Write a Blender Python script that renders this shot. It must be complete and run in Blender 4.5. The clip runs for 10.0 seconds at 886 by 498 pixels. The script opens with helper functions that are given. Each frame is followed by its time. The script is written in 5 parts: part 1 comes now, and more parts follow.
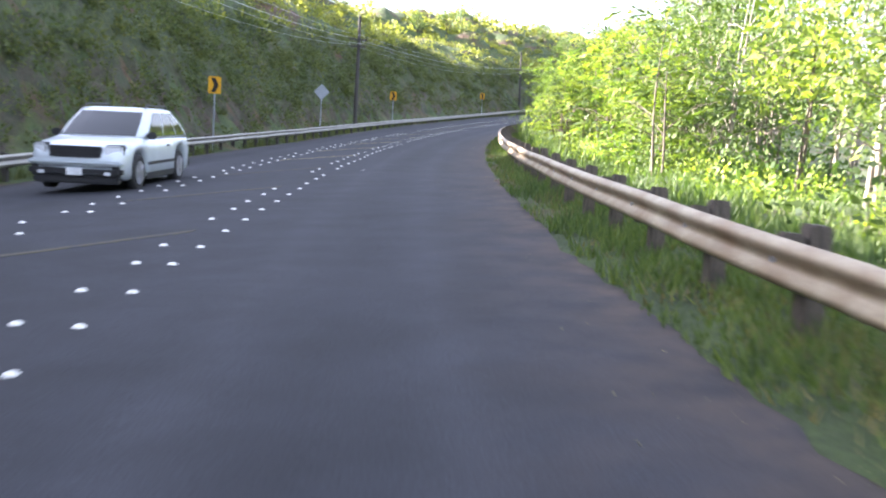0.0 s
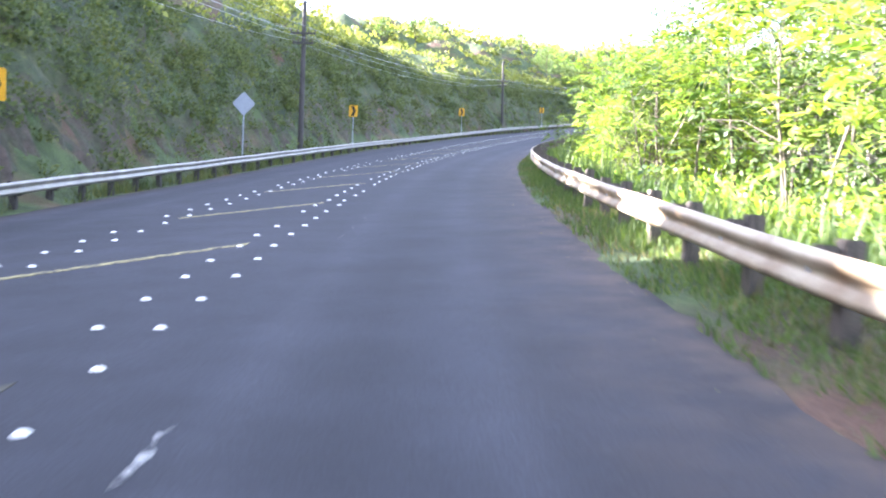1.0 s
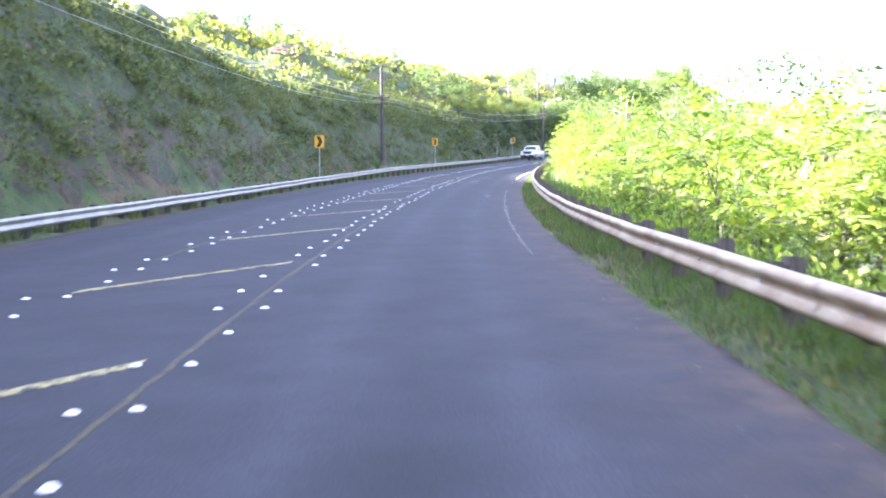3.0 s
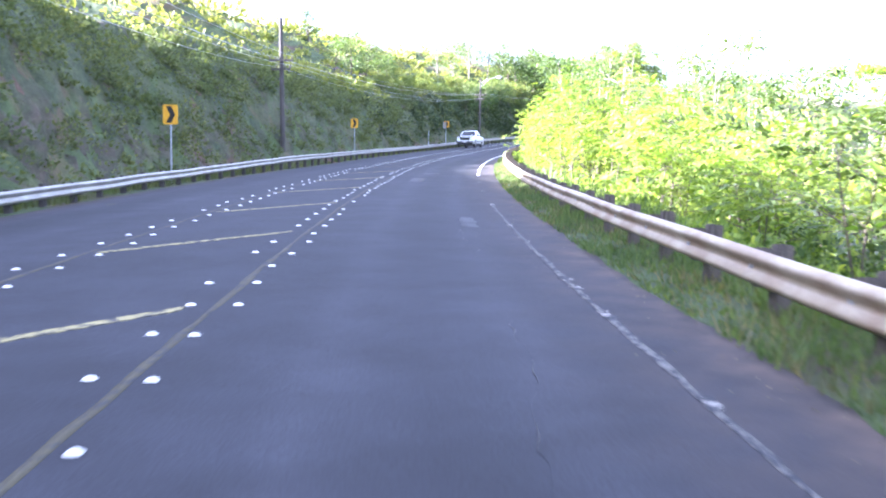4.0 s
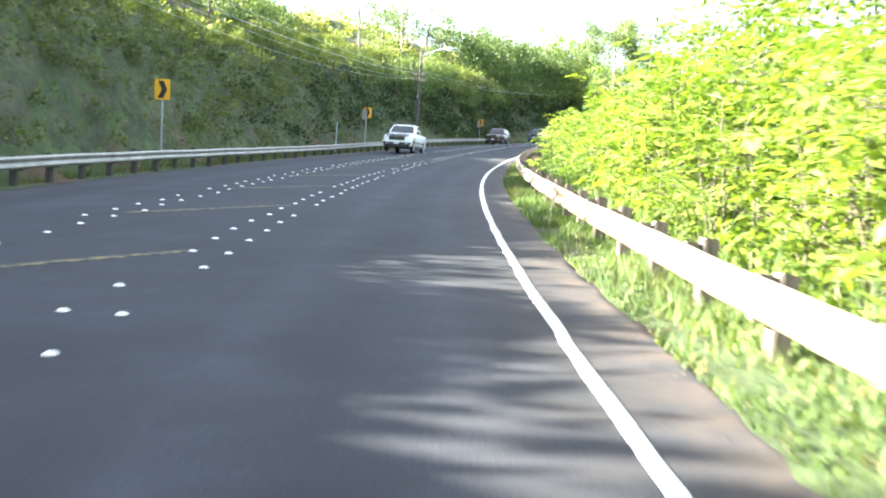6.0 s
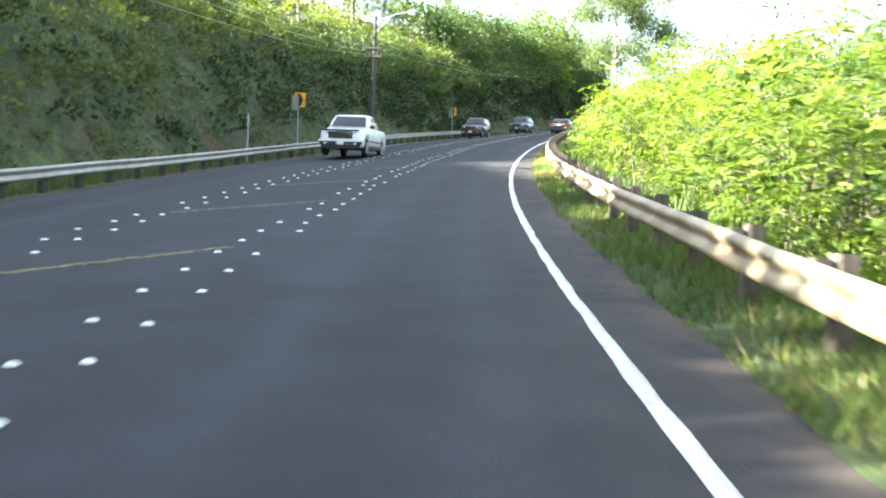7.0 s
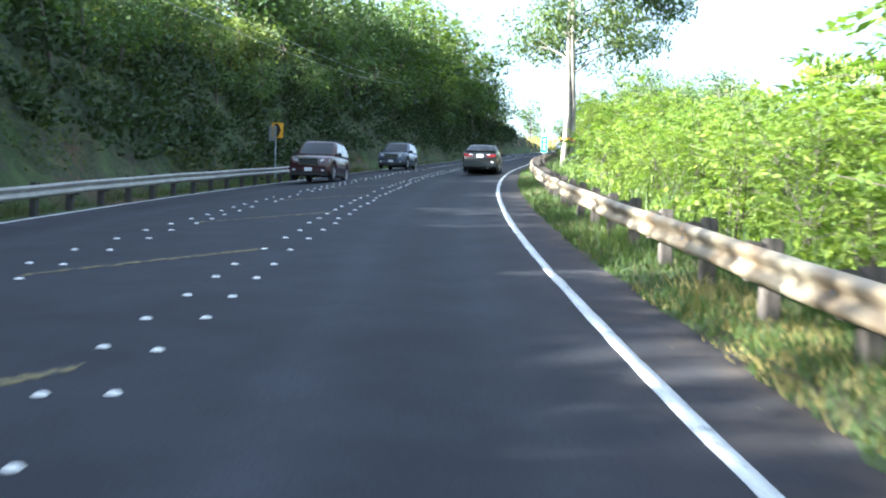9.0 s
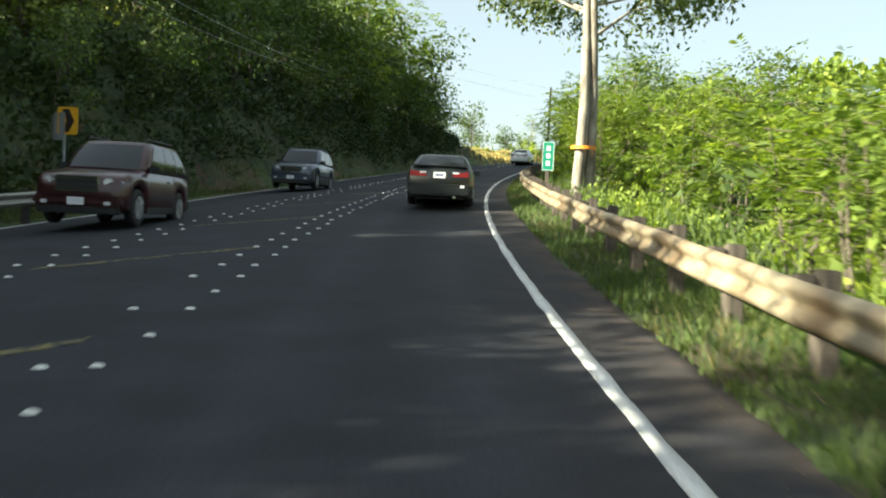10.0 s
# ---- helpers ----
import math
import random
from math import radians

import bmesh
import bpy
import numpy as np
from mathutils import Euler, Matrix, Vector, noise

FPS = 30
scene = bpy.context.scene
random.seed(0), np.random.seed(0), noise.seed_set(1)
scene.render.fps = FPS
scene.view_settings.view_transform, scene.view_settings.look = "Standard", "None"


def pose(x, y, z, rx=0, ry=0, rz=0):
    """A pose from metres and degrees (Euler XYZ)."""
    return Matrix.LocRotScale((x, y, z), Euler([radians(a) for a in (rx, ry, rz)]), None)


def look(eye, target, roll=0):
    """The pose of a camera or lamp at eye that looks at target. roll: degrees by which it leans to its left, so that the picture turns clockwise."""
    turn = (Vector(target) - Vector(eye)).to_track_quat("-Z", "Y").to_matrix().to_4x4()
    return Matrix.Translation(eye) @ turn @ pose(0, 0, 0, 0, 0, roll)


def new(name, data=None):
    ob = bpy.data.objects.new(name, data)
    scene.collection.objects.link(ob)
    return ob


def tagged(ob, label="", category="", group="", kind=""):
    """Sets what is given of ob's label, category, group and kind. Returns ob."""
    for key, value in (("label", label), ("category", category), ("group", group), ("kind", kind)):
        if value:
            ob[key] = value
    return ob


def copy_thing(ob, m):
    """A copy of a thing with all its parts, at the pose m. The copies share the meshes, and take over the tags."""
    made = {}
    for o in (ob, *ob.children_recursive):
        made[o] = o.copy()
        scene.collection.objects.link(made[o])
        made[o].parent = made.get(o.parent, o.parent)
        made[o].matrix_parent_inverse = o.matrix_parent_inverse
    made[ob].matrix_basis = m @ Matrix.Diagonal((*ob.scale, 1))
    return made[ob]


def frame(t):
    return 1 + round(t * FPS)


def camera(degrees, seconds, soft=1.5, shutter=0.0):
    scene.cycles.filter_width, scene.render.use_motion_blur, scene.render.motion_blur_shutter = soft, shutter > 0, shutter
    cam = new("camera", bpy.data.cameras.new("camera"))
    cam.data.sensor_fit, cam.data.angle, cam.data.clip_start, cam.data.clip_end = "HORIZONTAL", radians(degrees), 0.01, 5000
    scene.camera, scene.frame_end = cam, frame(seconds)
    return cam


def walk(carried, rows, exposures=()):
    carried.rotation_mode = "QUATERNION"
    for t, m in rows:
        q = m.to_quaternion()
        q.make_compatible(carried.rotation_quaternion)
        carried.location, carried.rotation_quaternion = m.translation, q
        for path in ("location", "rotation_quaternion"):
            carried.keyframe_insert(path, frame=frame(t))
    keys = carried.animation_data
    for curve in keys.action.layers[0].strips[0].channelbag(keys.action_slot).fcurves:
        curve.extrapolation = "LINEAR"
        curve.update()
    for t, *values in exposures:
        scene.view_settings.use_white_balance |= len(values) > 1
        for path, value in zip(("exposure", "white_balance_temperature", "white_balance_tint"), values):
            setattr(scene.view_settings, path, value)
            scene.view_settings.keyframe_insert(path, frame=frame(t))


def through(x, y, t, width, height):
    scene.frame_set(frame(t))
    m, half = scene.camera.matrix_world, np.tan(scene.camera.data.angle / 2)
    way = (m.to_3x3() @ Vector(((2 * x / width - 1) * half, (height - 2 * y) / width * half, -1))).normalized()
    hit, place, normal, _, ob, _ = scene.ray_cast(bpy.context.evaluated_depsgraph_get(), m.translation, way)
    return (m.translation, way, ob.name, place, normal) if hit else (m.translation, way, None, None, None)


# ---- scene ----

# ---- camera and walk ----
cam = camera(51.0, 10.0, soft=2.0, shutter=0.15)
ROWS = [
    (0, 2.143, 5.522, 1.610, 82.019, -2.709, -5.705),
    (0.5, 2.547, 15.902, 1.643, 79.964, -0.001, -8.677),
    (1, 3.338, 26.028, 1.701, 83.288, -1.906, -7.904),
    (1.5, 4.498, 36.451, 1.787, 84.639, -2.320, -10.607),
    (2, 6.000, 46.847, 1.903, 83.911, -1.190, -12.346),
    (2.5, 7.937, 57.131, 2.055, 82.798, -0.868, -14.171),
    (2.7, 8.782, 61.201, 2.119, 85.310, -0.686, -14.806),
    (3.8, 14.444, 83.217, 2.557, 86.328, -0.528, -20.658),
    (4, 15.666, 87.125, 2.659, 85.252, -1.022, -21.290),
    (4.5, 19.144, 96.685, 2.958, 85.179, -2.522, -23.295),
    (5, 22.917, 106.244, 3.296, 84.895, -3.648, -24.637),
    (5.2, 24.443, 110.081, 3.439, 85.845, -4.473, -25.529),
    (6.3, 33.437, 131.136, 4.337, 85.059, -4.063, -26.648),
    (6.5, 35.210, 134.949, 4.514, 84.827, -4.046, -27.078),
    (7, 39.931, 144.596, 4.976, 85.154, -2.149, -28.491),
    (7.5, 44.900, 153.935, 5.438, 86.884, -2.810, -31.172),
    (7.8, 47.900, 159.363, 5.723, 87.546, -2.508, -31.971),
    (8, 49.957, 162.945, 5.920, 87.463, -1.682, -33.907),
    (8.5, 55.463, 171.849, 6.463, 86.633, -2.527, -35.665),
    (9, 61.272, 180.392, 7.063, 87.346, -2.061, -37.616),
    (9.5, 67.415, 188.696, 7.715, 87.527, -2.399, -40.260),
    (10, 73.909, 196.852, 8.417, 88.106, -2.866, -42.038),
]
EXPOSURES = [(0.0, 3.66, 5850, 21), (0.5, 4.16, 5600, 25), (1.0, 4.31, 5450, 23), (2.0, 4.21, 5250, 24), (2.5, 4.31, 5400, 26), (4.5, 4.21, 5100, 30), (6.5, 3.79, 6050, 3), (8.0, 3.46, 5600, 9), (8.5, 3.36, 5650, 12), (9.0, 3.14, 5150, 7), (10.0, 2.1, 6400, -1)]
walk(cam, [(r[0], pose(*r[1:])) for r in ROWS], EXPOSURES)

# ---- world, sun ----
SUN_ELEV, SUN_AZ = radians(21.5), radians(-68)      # azimuth clockwise from +y
world = bpy.data.worlds.new("world")
scene.world = world
world.use_nodes = True
wn = world.node_tree.nodes
sky = wn.new("ShaderNodeTexSky")
sky.sky_type, sky.sun_disc = "NISHITA", False
sky.sun_elevation, sky.sun_rotation = SUN_ELEV, SUN_AZ
sky.air_density, sky.dust_density = 1.0, 1.5
haze = wn.new("ShaderNodeMix")                    # thin bright cloud over the whole sky
haze.data_type = "RGBA"
haze.inputs[0].default_value = 0.6
world.node_tree.links.new(sky.outputs[0], haze.inputs[6])
haze.inputs[7].default_value = (3.0, 3.05, 3.12, 1)
world.node_tree.links.new(haze.outputs[2], wn["Background"].inputs[0])
wn["Background"].inputs[1].default_value = 0.068
sun = new("sun", bpy.data.lights.new("sun", "SUN"))
sun.data.energy, sun.data.angle, sun.data.color = 5.0, radians(0.5), (1.0, 0.9, 0.72)
sd = Vector((math.sin(SUN_AZ) * math.cos(SUN_ELEV), math.cos(SUN_AZ) * math.cos(SUN_ELEV), math.sin(SUN_ELEV)))
sun.matrix_world = look(sd * 100, (0, 0, 0))

# ---- the road's line: curvature every 15 m, vertical curvature every 20 m, tilt every 30 m ----
CURVE = [0.00461, 0.00416, 0.00371, 0.00327, 0.00323, 0.00387, 0.00358, 0.00274, 0.00224, 0.00209, 0.00284, 0.00325, 0.00352, 0.00329, 0.00276, 0.00328, 0.00366, 0.00334, 0.00314, 0.00302, 0.00293, 0.00285, 0.00276, 0.00268]
RISE = [0.000238, 0.000251, 0.000249, 0.000279, 0.000356, 0.000412, 0.000328, 0.000227, 0.000136, 0.000250, 0.000547, 0.000437, 0.000050, 0.000162, 0.000390, 0.000495, 0.000474, 0.000392, 0.000292]
TILT = [-0.035, -0.043, -0.049, -0.009, -0.000, -0.017, -0.007, -0.016, -0.040, -0.040]
SS = np.arange(-90.0, 520.5, 1.0)


def run_sum(v):
    return np.concatenate([[0], np.cumsum((v[1:] + v[:-1]) / 2)])


def zeroed(v):
    return v - np.interp(0, SS, v)


bend = np.interp(SS, np.arange(-15, 331, 15), CURVE)
TH = zeroed(run_sum(bend))
RX, RY = zeroed(run_sum(np.sin(TH))), zeroed(run_sum(np.cos(TH)))
lift = np.where(SS < -30, 0.0, np.interp(SS, np.arange(-20, 341, 20), RISE))
lift = np.where(SS > 300, np.interp(SS, [300, 315, 380, 420], [0.0, -0.0016, -0.0016, 0.0]), lift)
RZ = zeroed(run_sum(zeroed(run_sum(lift))))


def surf(s, lat):
    """The road's surface over its own line: its tilt, and the fall of the far lane and its shoulder."""
    l = np.clip(lat, -9.5, 6.5)
    return -np.interp(s, np.arange(0, 271, 30), TILT) * l - 0.024 * np.maximum(-0.5 - l, 0) - 0.017 * np.maximum(-3.4 - l, 0)


def on_road(s, lat, z=0.0):
    """World place of a point s metres along the road, lat to its right."""
    h = np.interp(s, SS, TH)
    return (float(np.interp(s, SS, RX) + lat * np.cos(h)), float(np.interp(s, SS, RY) - lat * np.sin(h)), float(np.interp(s, SS, RZ) + surf(s, lat) + z))


def on_road_many(s, lat, z):
    h = np.interp(s, SS, TH)
    return np.stack([np.interp(s, SS, RX) + lat * np.cos(h), np.interp(s, SS, RY) - lat * np.sin(h), np.interp(s, SS, RZ) + surf(s, lat) + z], -1)


def heading(s):
    return -math.degrees(float(np.interp(s, SS, TH)))


def to_road(x, y):
    """s and lat of many world points."""
    step = slice(None, None, 2)
    rx, ry, th, ss = RX[step], RY[step], TH[step], SS[step]
    s, lat = np.empty(len(x)), np.empty(len(x))
    for a in range(0, len(x), 20000):
        px, py = x[a:a + 20000, None], y[a:a + 20000, None]
        j = ((px - rx) ** 2 + (py - ry) ** 2).argmin(1)
        dx, dy = px[:, 0] - rx[j], py[:, 0] - ry[j]
        s[a:a + 20000] = ss[j] + dx * np.sin(th[j]) + dy * np.cos(th[j])
        lat[a:a + 20000] = dx * np.cos(th[j]) - dy * np.sin(th[j])
        far = np.abs(s[a:a + 20000] - ss[j]) > 3
        lat[a:a + 20000][far] = (np.sign(lat[a:a + 20000]) * np.hypot(dx, dy))[far]
    return np.clip(s, SS[0], SS[-1]), lat


def waves(x, y, size, seed):
    """Cheap smooth noise of about -1 to 1."""
    rng = np.random.RandomState(seed)
    out = np.zeros_like(x)
    for k in range(7):
        a, f, q = rng.uniform(0, 6.3), rng.uniform(0.6, 1.9) / size, rng.uniform(0, 6.3)
        out += np.sin((x * np.cos(a) + y * np.sin(a)) * f * 6.28 + q)
    return out / 3.2


def rail_left_lat(s):
    return np.interp(s, [-90, 50, 100, 150, 200, 250], [-7.85, -7.85, -7.75, -7.65, -7.55, -7.2])


def left_rail_top(s):
    return np.interp(s, [30, 60, 92, 115, 125, 145, 160, 182, 200, 222], [0.71, 0.74, 0.55, 0.52, 0.56, 0.74, 0.71, 0.60, 0.66, 0.74])


def rail_right_lat(s):
    return np.interp(s, [-90, 255, 300], [4.7, 4.7, 5.5])


def right_rail_top(s):
    return np.interp(s, [20, 64, 95, 118, 158, 180, 220], [0.76, 0.67, 0.645, 0.655, 0.71, 0.78, 0.75])


def hill_height(s, lat):
    """Ground above the road's own surface, left and right of it."""
    left = np.maximum(-lat - 9.1 - 0.4 * np.sin(s * 0.11), 0)
    bank = np.interp(s, [-90, 60, 90, 115, 150, 175, 190, 212, 240, 262, 290, 315, 331, 345, 370, 430], [8.3, 8.1, 7.9, 7.3, 7.0, 6.4, 5.7, 5.6, 6.2, 7.0, 7.6, 5.0, 1.5, 1.6, 3.0, 5.0])
    reach = left * 1.95 / bank + 1e-6
    # steepness behind the crest varies along s to set where sun reaches the verge
    up = bank * (reach ** -4 + 1) ** -0.25 + np.clip(left - 4, 0, 24) * np.interp(s, [30, 35, 41, 50, 116, 127, 147, 153, 160, 168, 174, 178, 184, 189, 200, 206, 225, 290, 318, 340],
                                                                              [0.44, 0.31, 0.31, 0.4, 0.4, 0.26, 0.26, 0.36, 0.4, 0.42, 0.44, 0.37, 0.37, 0.48, 0.47, 0.425, 0.42, 0.3, 0.1, 0.04])
    up = up + np.minimum(left, 4) * 0.2 * waves(s, lat * 1.3, 9, 3) + np.minimum(left, 14) * 0.06 * waves(s, lat, 23, 4)
    right = np.maximum(lat - 5.4, 0)
    drop = np.interp(s, [-90, 63, 80, 147, 201, 290, 520], [0.02, 0.04, 0.3, 0.2, 0.1, 0.05, 0.0])
    down = -np.minimum(right * drop, 5.0) - 0.05 * np.minimum(right, 2) + np.minimum(right, 3) * 0.05 * waves(s, lat, 6, 5)
    # bank on the right past the big tree
    mound = np.interp(s, [275, 310, 380], [0, 1, 1]) * np.clip(right - 3, 0, 22) * 0.5
    return np.where(lat < 0, up, down + mound)


# ---- materials ----
def material(name, rough=0.8, metal=0.0):
    m = bpy.data.materials.new(name)
    m.use_nodes = True
    nt = m.node_tree
    b = nt.nodes["Principled BSDF"]
    b.inputs["Roughness"].default_value, b.inputs["Metallic"].default_value = rough, metal
    return m, nt, b


def noise_node(nt, size, detail=5.0, coords="Object", rough=0.55, stretch=(1, 1, 1)):
    tc = nt.nodes.new("ShaderNodeTexCoord")
    mp = nt.nodes.new("ShaderNodeMapping")
    mp.inputs["Scale"].default_value = stretch
    n = nt.nodes.new("ShaderNodeTexNoise")
    n.inputs["Scale"].default_value, n.inputs["Detail"].default_value, n.inputs["Roughness"].default_value = 1 / size, detail, rough
    nt.links.new(tc.outputs[coords], mp.inputs[0])
    nt.links.new(mp.outputs[0], n.inputs["Vector"])
    return n.outputs["Fac"]


def ramp(nt, fac, stops):
    r = nt.nodes.new("ShaderNodeValToRGB")
    while len(r.color_ramp.elements) < len(stops):
        r.color_ramp.elements.new(0.5)
    for e, (at, c) in zip(r.color_ramp.elements, stops):
        e.position, e.color = at, (*c, 1)
    nt.links.new(fac, r.inputs[0])
    return r.outputs[0]


def mix(nt, fac, a, b, kind="MIX"):
    n = nt.nodes.new("ShaderNodeMix")
    n.data_type, n.blend_type = "RGBA", kind
    for value, sock in ((fac, n.inputs[0]), (a, n.inputs[6]), (b, n.inputs[7])):
        if isinstance(value, (int, float)):
            sock.default_value = value
        elif isinstance(value, tuple):
            sock.default_value = (*value, 1)
        else:
            nt.links.new(value, sock)
    return n.outputs[2]


def bump(nt, b, fac, strength, distance):
    n = nt.nodes.new("ShaderNodeBump")
    n.inputs["Strength"].default_value, n.inputs["Distance"].default_value = strength, distance
    nt.links.new(fac, n.inputs["Height"])
    nt.links.new(n.outputs[0], b.inputs["Normal"])


def grainy(name, lo, hi, size=0.3, fine=0.03, rough=0.8, metal=0.0, relief=0.002, coords="Object", stretch=(1, 1, 1)):
    """Two scales of variation between two colours, with fine relief."""
    m, nt, b = material(name, rough, metal)
    big = ramp(nt, noise_node(nt, size, coords=coords, stretch=stretch), [(0.3, lo), (0.7, hi)])
    small = ramp(nt, noise_node(nt, fine, coords=coords), [(0.25, (0.7, 0.7, 0.7)), (0.75, (1.15, 1.15, 1.15))])
    nt.links.new(mix(nt, 1.0, big, small, "MULTIPLY"), b.inputs["Base Color"])
    if relief:
        bump(nt, b, noise_node(nt, fine, coords=coords), 0.6, relief)
    return m


def asphalt():
    m, nt, b = material("asphalt", 0.9)
    b.inputs["Specular IOR Level"].default_value = 0.3
    patch = ramp(nt, noise_node(nt, 5.0, 4), [(0.3, (0.019, 0.021, 0.026)), (0.7, (0.028, 0.03, 0.037))])
    stain = ramp(nt, noise_node(nt, 0.9, 6), [(0.35, (0.8, 0.8, 0.8)), (0.65, (1.12, 1.12, 1.14))])
    grain = ramp(nt, noise_node(nt, 0.018, 3), [(0.3, (0.6, 0.6, 0.6)), (0.7, (1.35, 1.35, 1.35))])
    c = mix(nt, 1.0, mix(nt, 1.0, patch, stain, "MULTIPLY"), grain, "MULTIPLY")
    # reddish dust near the right edge, carried by a vertex layer of the distance from it
    at = nt.nodes.new("ShaderNodeAttribute")
    at.attribute_name = "edge_dust"
    dust = nt.nodes.new("ShaderNodeMath")
    dust.operation = "MULTIPLY"
    nt.links.new(at.outputs["Fac"], dust.inputs[0])
    nt.links.new(ramp(nt, noise_node(nt, 0.5, 6), [(0.35, (0.15,) * 3), (0.7, (0.9,) * 3)]), dust.inputs[1])
    # wheel tracks polished paler, the strip between them darker with oil
    tk = nt.nodes.new("ShaderNodeAttribute")
    tk.attribute_name = "wheel_track"
    wob = nt.nodes.new("ShaderNodeMath")
    wob.operation = "MULTIPLY_ADD"
    nt.links.new(noise_node(nt, 1.7, 5), wob.inputs[0])
    wob.inputs[1].default_value = 0.5
    nt.links.new(tk.outputs["Fac"], wob.inputs[2])
    c = mix(nt, 1.0, c, ramp(nt, wob.outputs[0], [(0.2, (0.78, 0.78, 0.79)), (0.75, (1.0, 1.0, 1.0)), (1.2, (1.25, 1.24, 1.23))]), "MULTIPLY")
    nt.links.new(mix(nt, dust.outputs[0], c, (0.1, 0.074, 0.056)), b.inputs["Base Color"])
    bump(nt, b, noise_node(nt, 0.012, 2), 0.5, 0.003)
    return m


def worn_paint(name, colour, wear_at, under=(0.028, 0.03, 0.036)):
    m, nt, b = material(name, 0.85)
    b.inputs["Specular IOR Level"].default_value = 0.3
    w = ramp(nt, noise_node(nt, 0.12, 8, rough=0.7), [(wear_at - 0.04, (0, 0, 0)), (wear_at + 0.05, (1, 1, 1))])
    d = ramp(nt, noise_node(nt, 1.3, 4), [(0.3, tuple(c * 0.75 for c in colour)), (0.7, colour)])
    grain = ramp(nt, noise_node(nt, 0.018, 3), [(0.3, (0.65, 0.65, 0.65)), (0.7, (1.3, 1.3, 1.3))])
    nt.links.new(mix(nt, 1.0, mix(nt, w, under, d), grain, "MULTIPLY"), b.inputs["Base Color"])
    bump(nt, b, noise_node(nt, 0.015, 2), 0.3, 0.002)
    return m


def leaf(name, lo, hi, through=0.35, coords="Object", rough=0.65):
    """Thin leaves: colour by island and by place, some light through them."""
    m, nt, b = material(name, rough)
    g = nt.nodes.new("ShaderNodeNewGeometry")
    c1 = ramp(nt, g.outputs["Random Per Island"], [(0.0, lo), (0.75, hi), (1.0, (hi[0] * 1.25, hi[1] * 1.12, hi[2]))])
    o = nt.nodes.new("ShaderNodeObjectInfo")
    tint = ramp(nt, o.outputs["Random"], [(0.0, (0.78, 0.85, 0.75)), (1.0, (1.2, 1.1, 1.05))])
    patch = ramp(nt, noise_node(nt, 3.0, 3, coords), [(0.3, (0.72, 0.8, 0.8)), (0.7, (1.2, 1.12, 0.95))])
    c = mix(nt, 1.0, mix(nt, 1.0, c1, tint, "MULTIPLY"), patch, "MULTIPLY")
    nt.links.new(c, b.inputs["Base Color"])
    t = nt.nodes.new("ShaderNodeBsdfTranslucent")
    nt.links.new(mix(nt, 1.0, c, (1.3, 1.4, 0.6), "MULTIPLY"), t.inputs[0])
    s = nt.nodes.new("ShaderNodeMixShader")
    s.inputs[0].default_value = through
    nt.links.new(b.outputs[0], s.inputs[1])
    nt.links.new(t.outputs[0], s.inputs[2])
    nt.links.new(s.outputs[0], nt.nodes["Material Output"].inputs[0])
    return m


def soil_and_grass():
    m, nt, b = material("soil_and_grass", 0.95)
    soil = ramp(nt, noise_node(nt, 2.5, 6), [(0.3, (0.06, 0.036, 0.026)), (0.7, (0.14, 0.08, 0.055))])
    grass = ramp(nt, noise_node(nt, 0.7, 6), [(0.3, (0.028, 0.045, 0.014)), (0.7, (0.08, 0.115, 0.035))])
    c = mix(nt, ramp(nt, noise_node(nt, 4.0, 7), [(0.33, (0, 0, 0)), (0.5, (1, 1, 1))]), soil, grass)
    fine = ramp(nt, noise_node(nt, 0.05, 6, rough=0.7), [(0.3, (0.45, 0.45, 0.45)), (0.7, (1.5, 1.5, 1.35))])
    nt.links.new(mix(nt, 1.0, c, fine, "MULTIPLY"), b.inputs["Base Color"])
    bump(nt, b, noise_node(nt, 0.12, 8, rough=0.7), 1.0, 0.08)
    return m


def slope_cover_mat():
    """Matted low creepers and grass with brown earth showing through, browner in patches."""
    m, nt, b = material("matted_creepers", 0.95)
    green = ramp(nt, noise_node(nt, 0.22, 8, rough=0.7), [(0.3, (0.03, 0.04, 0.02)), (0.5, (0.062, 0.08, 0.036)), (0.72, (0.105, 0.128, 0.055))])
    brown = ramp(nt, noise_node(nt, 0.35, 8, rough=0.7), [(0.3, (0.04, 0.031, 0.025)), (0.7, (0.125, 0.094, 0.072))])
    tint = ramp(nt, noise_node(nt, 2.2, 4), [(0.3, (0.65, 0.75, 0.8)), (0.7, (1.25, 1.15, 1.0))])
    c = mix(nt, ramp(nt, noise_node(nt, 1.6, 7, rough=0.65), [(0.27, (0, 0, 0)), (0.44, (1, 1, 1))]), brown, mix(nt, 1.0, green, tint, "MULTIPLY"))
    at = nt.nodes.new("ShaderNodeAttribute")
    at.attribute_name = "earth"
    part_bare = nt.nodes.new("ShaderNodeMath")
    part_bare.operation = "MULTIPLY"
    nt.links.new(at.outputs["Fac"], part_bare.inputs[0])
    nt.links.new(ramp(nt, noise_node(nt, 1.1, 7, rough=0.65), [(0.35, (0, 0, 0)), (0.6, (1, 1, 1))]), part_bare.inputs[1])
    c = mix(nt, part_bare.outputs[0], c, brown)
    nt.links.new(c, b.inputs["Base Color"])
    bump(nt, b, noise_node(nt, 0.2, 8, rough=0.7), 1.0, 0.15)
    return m


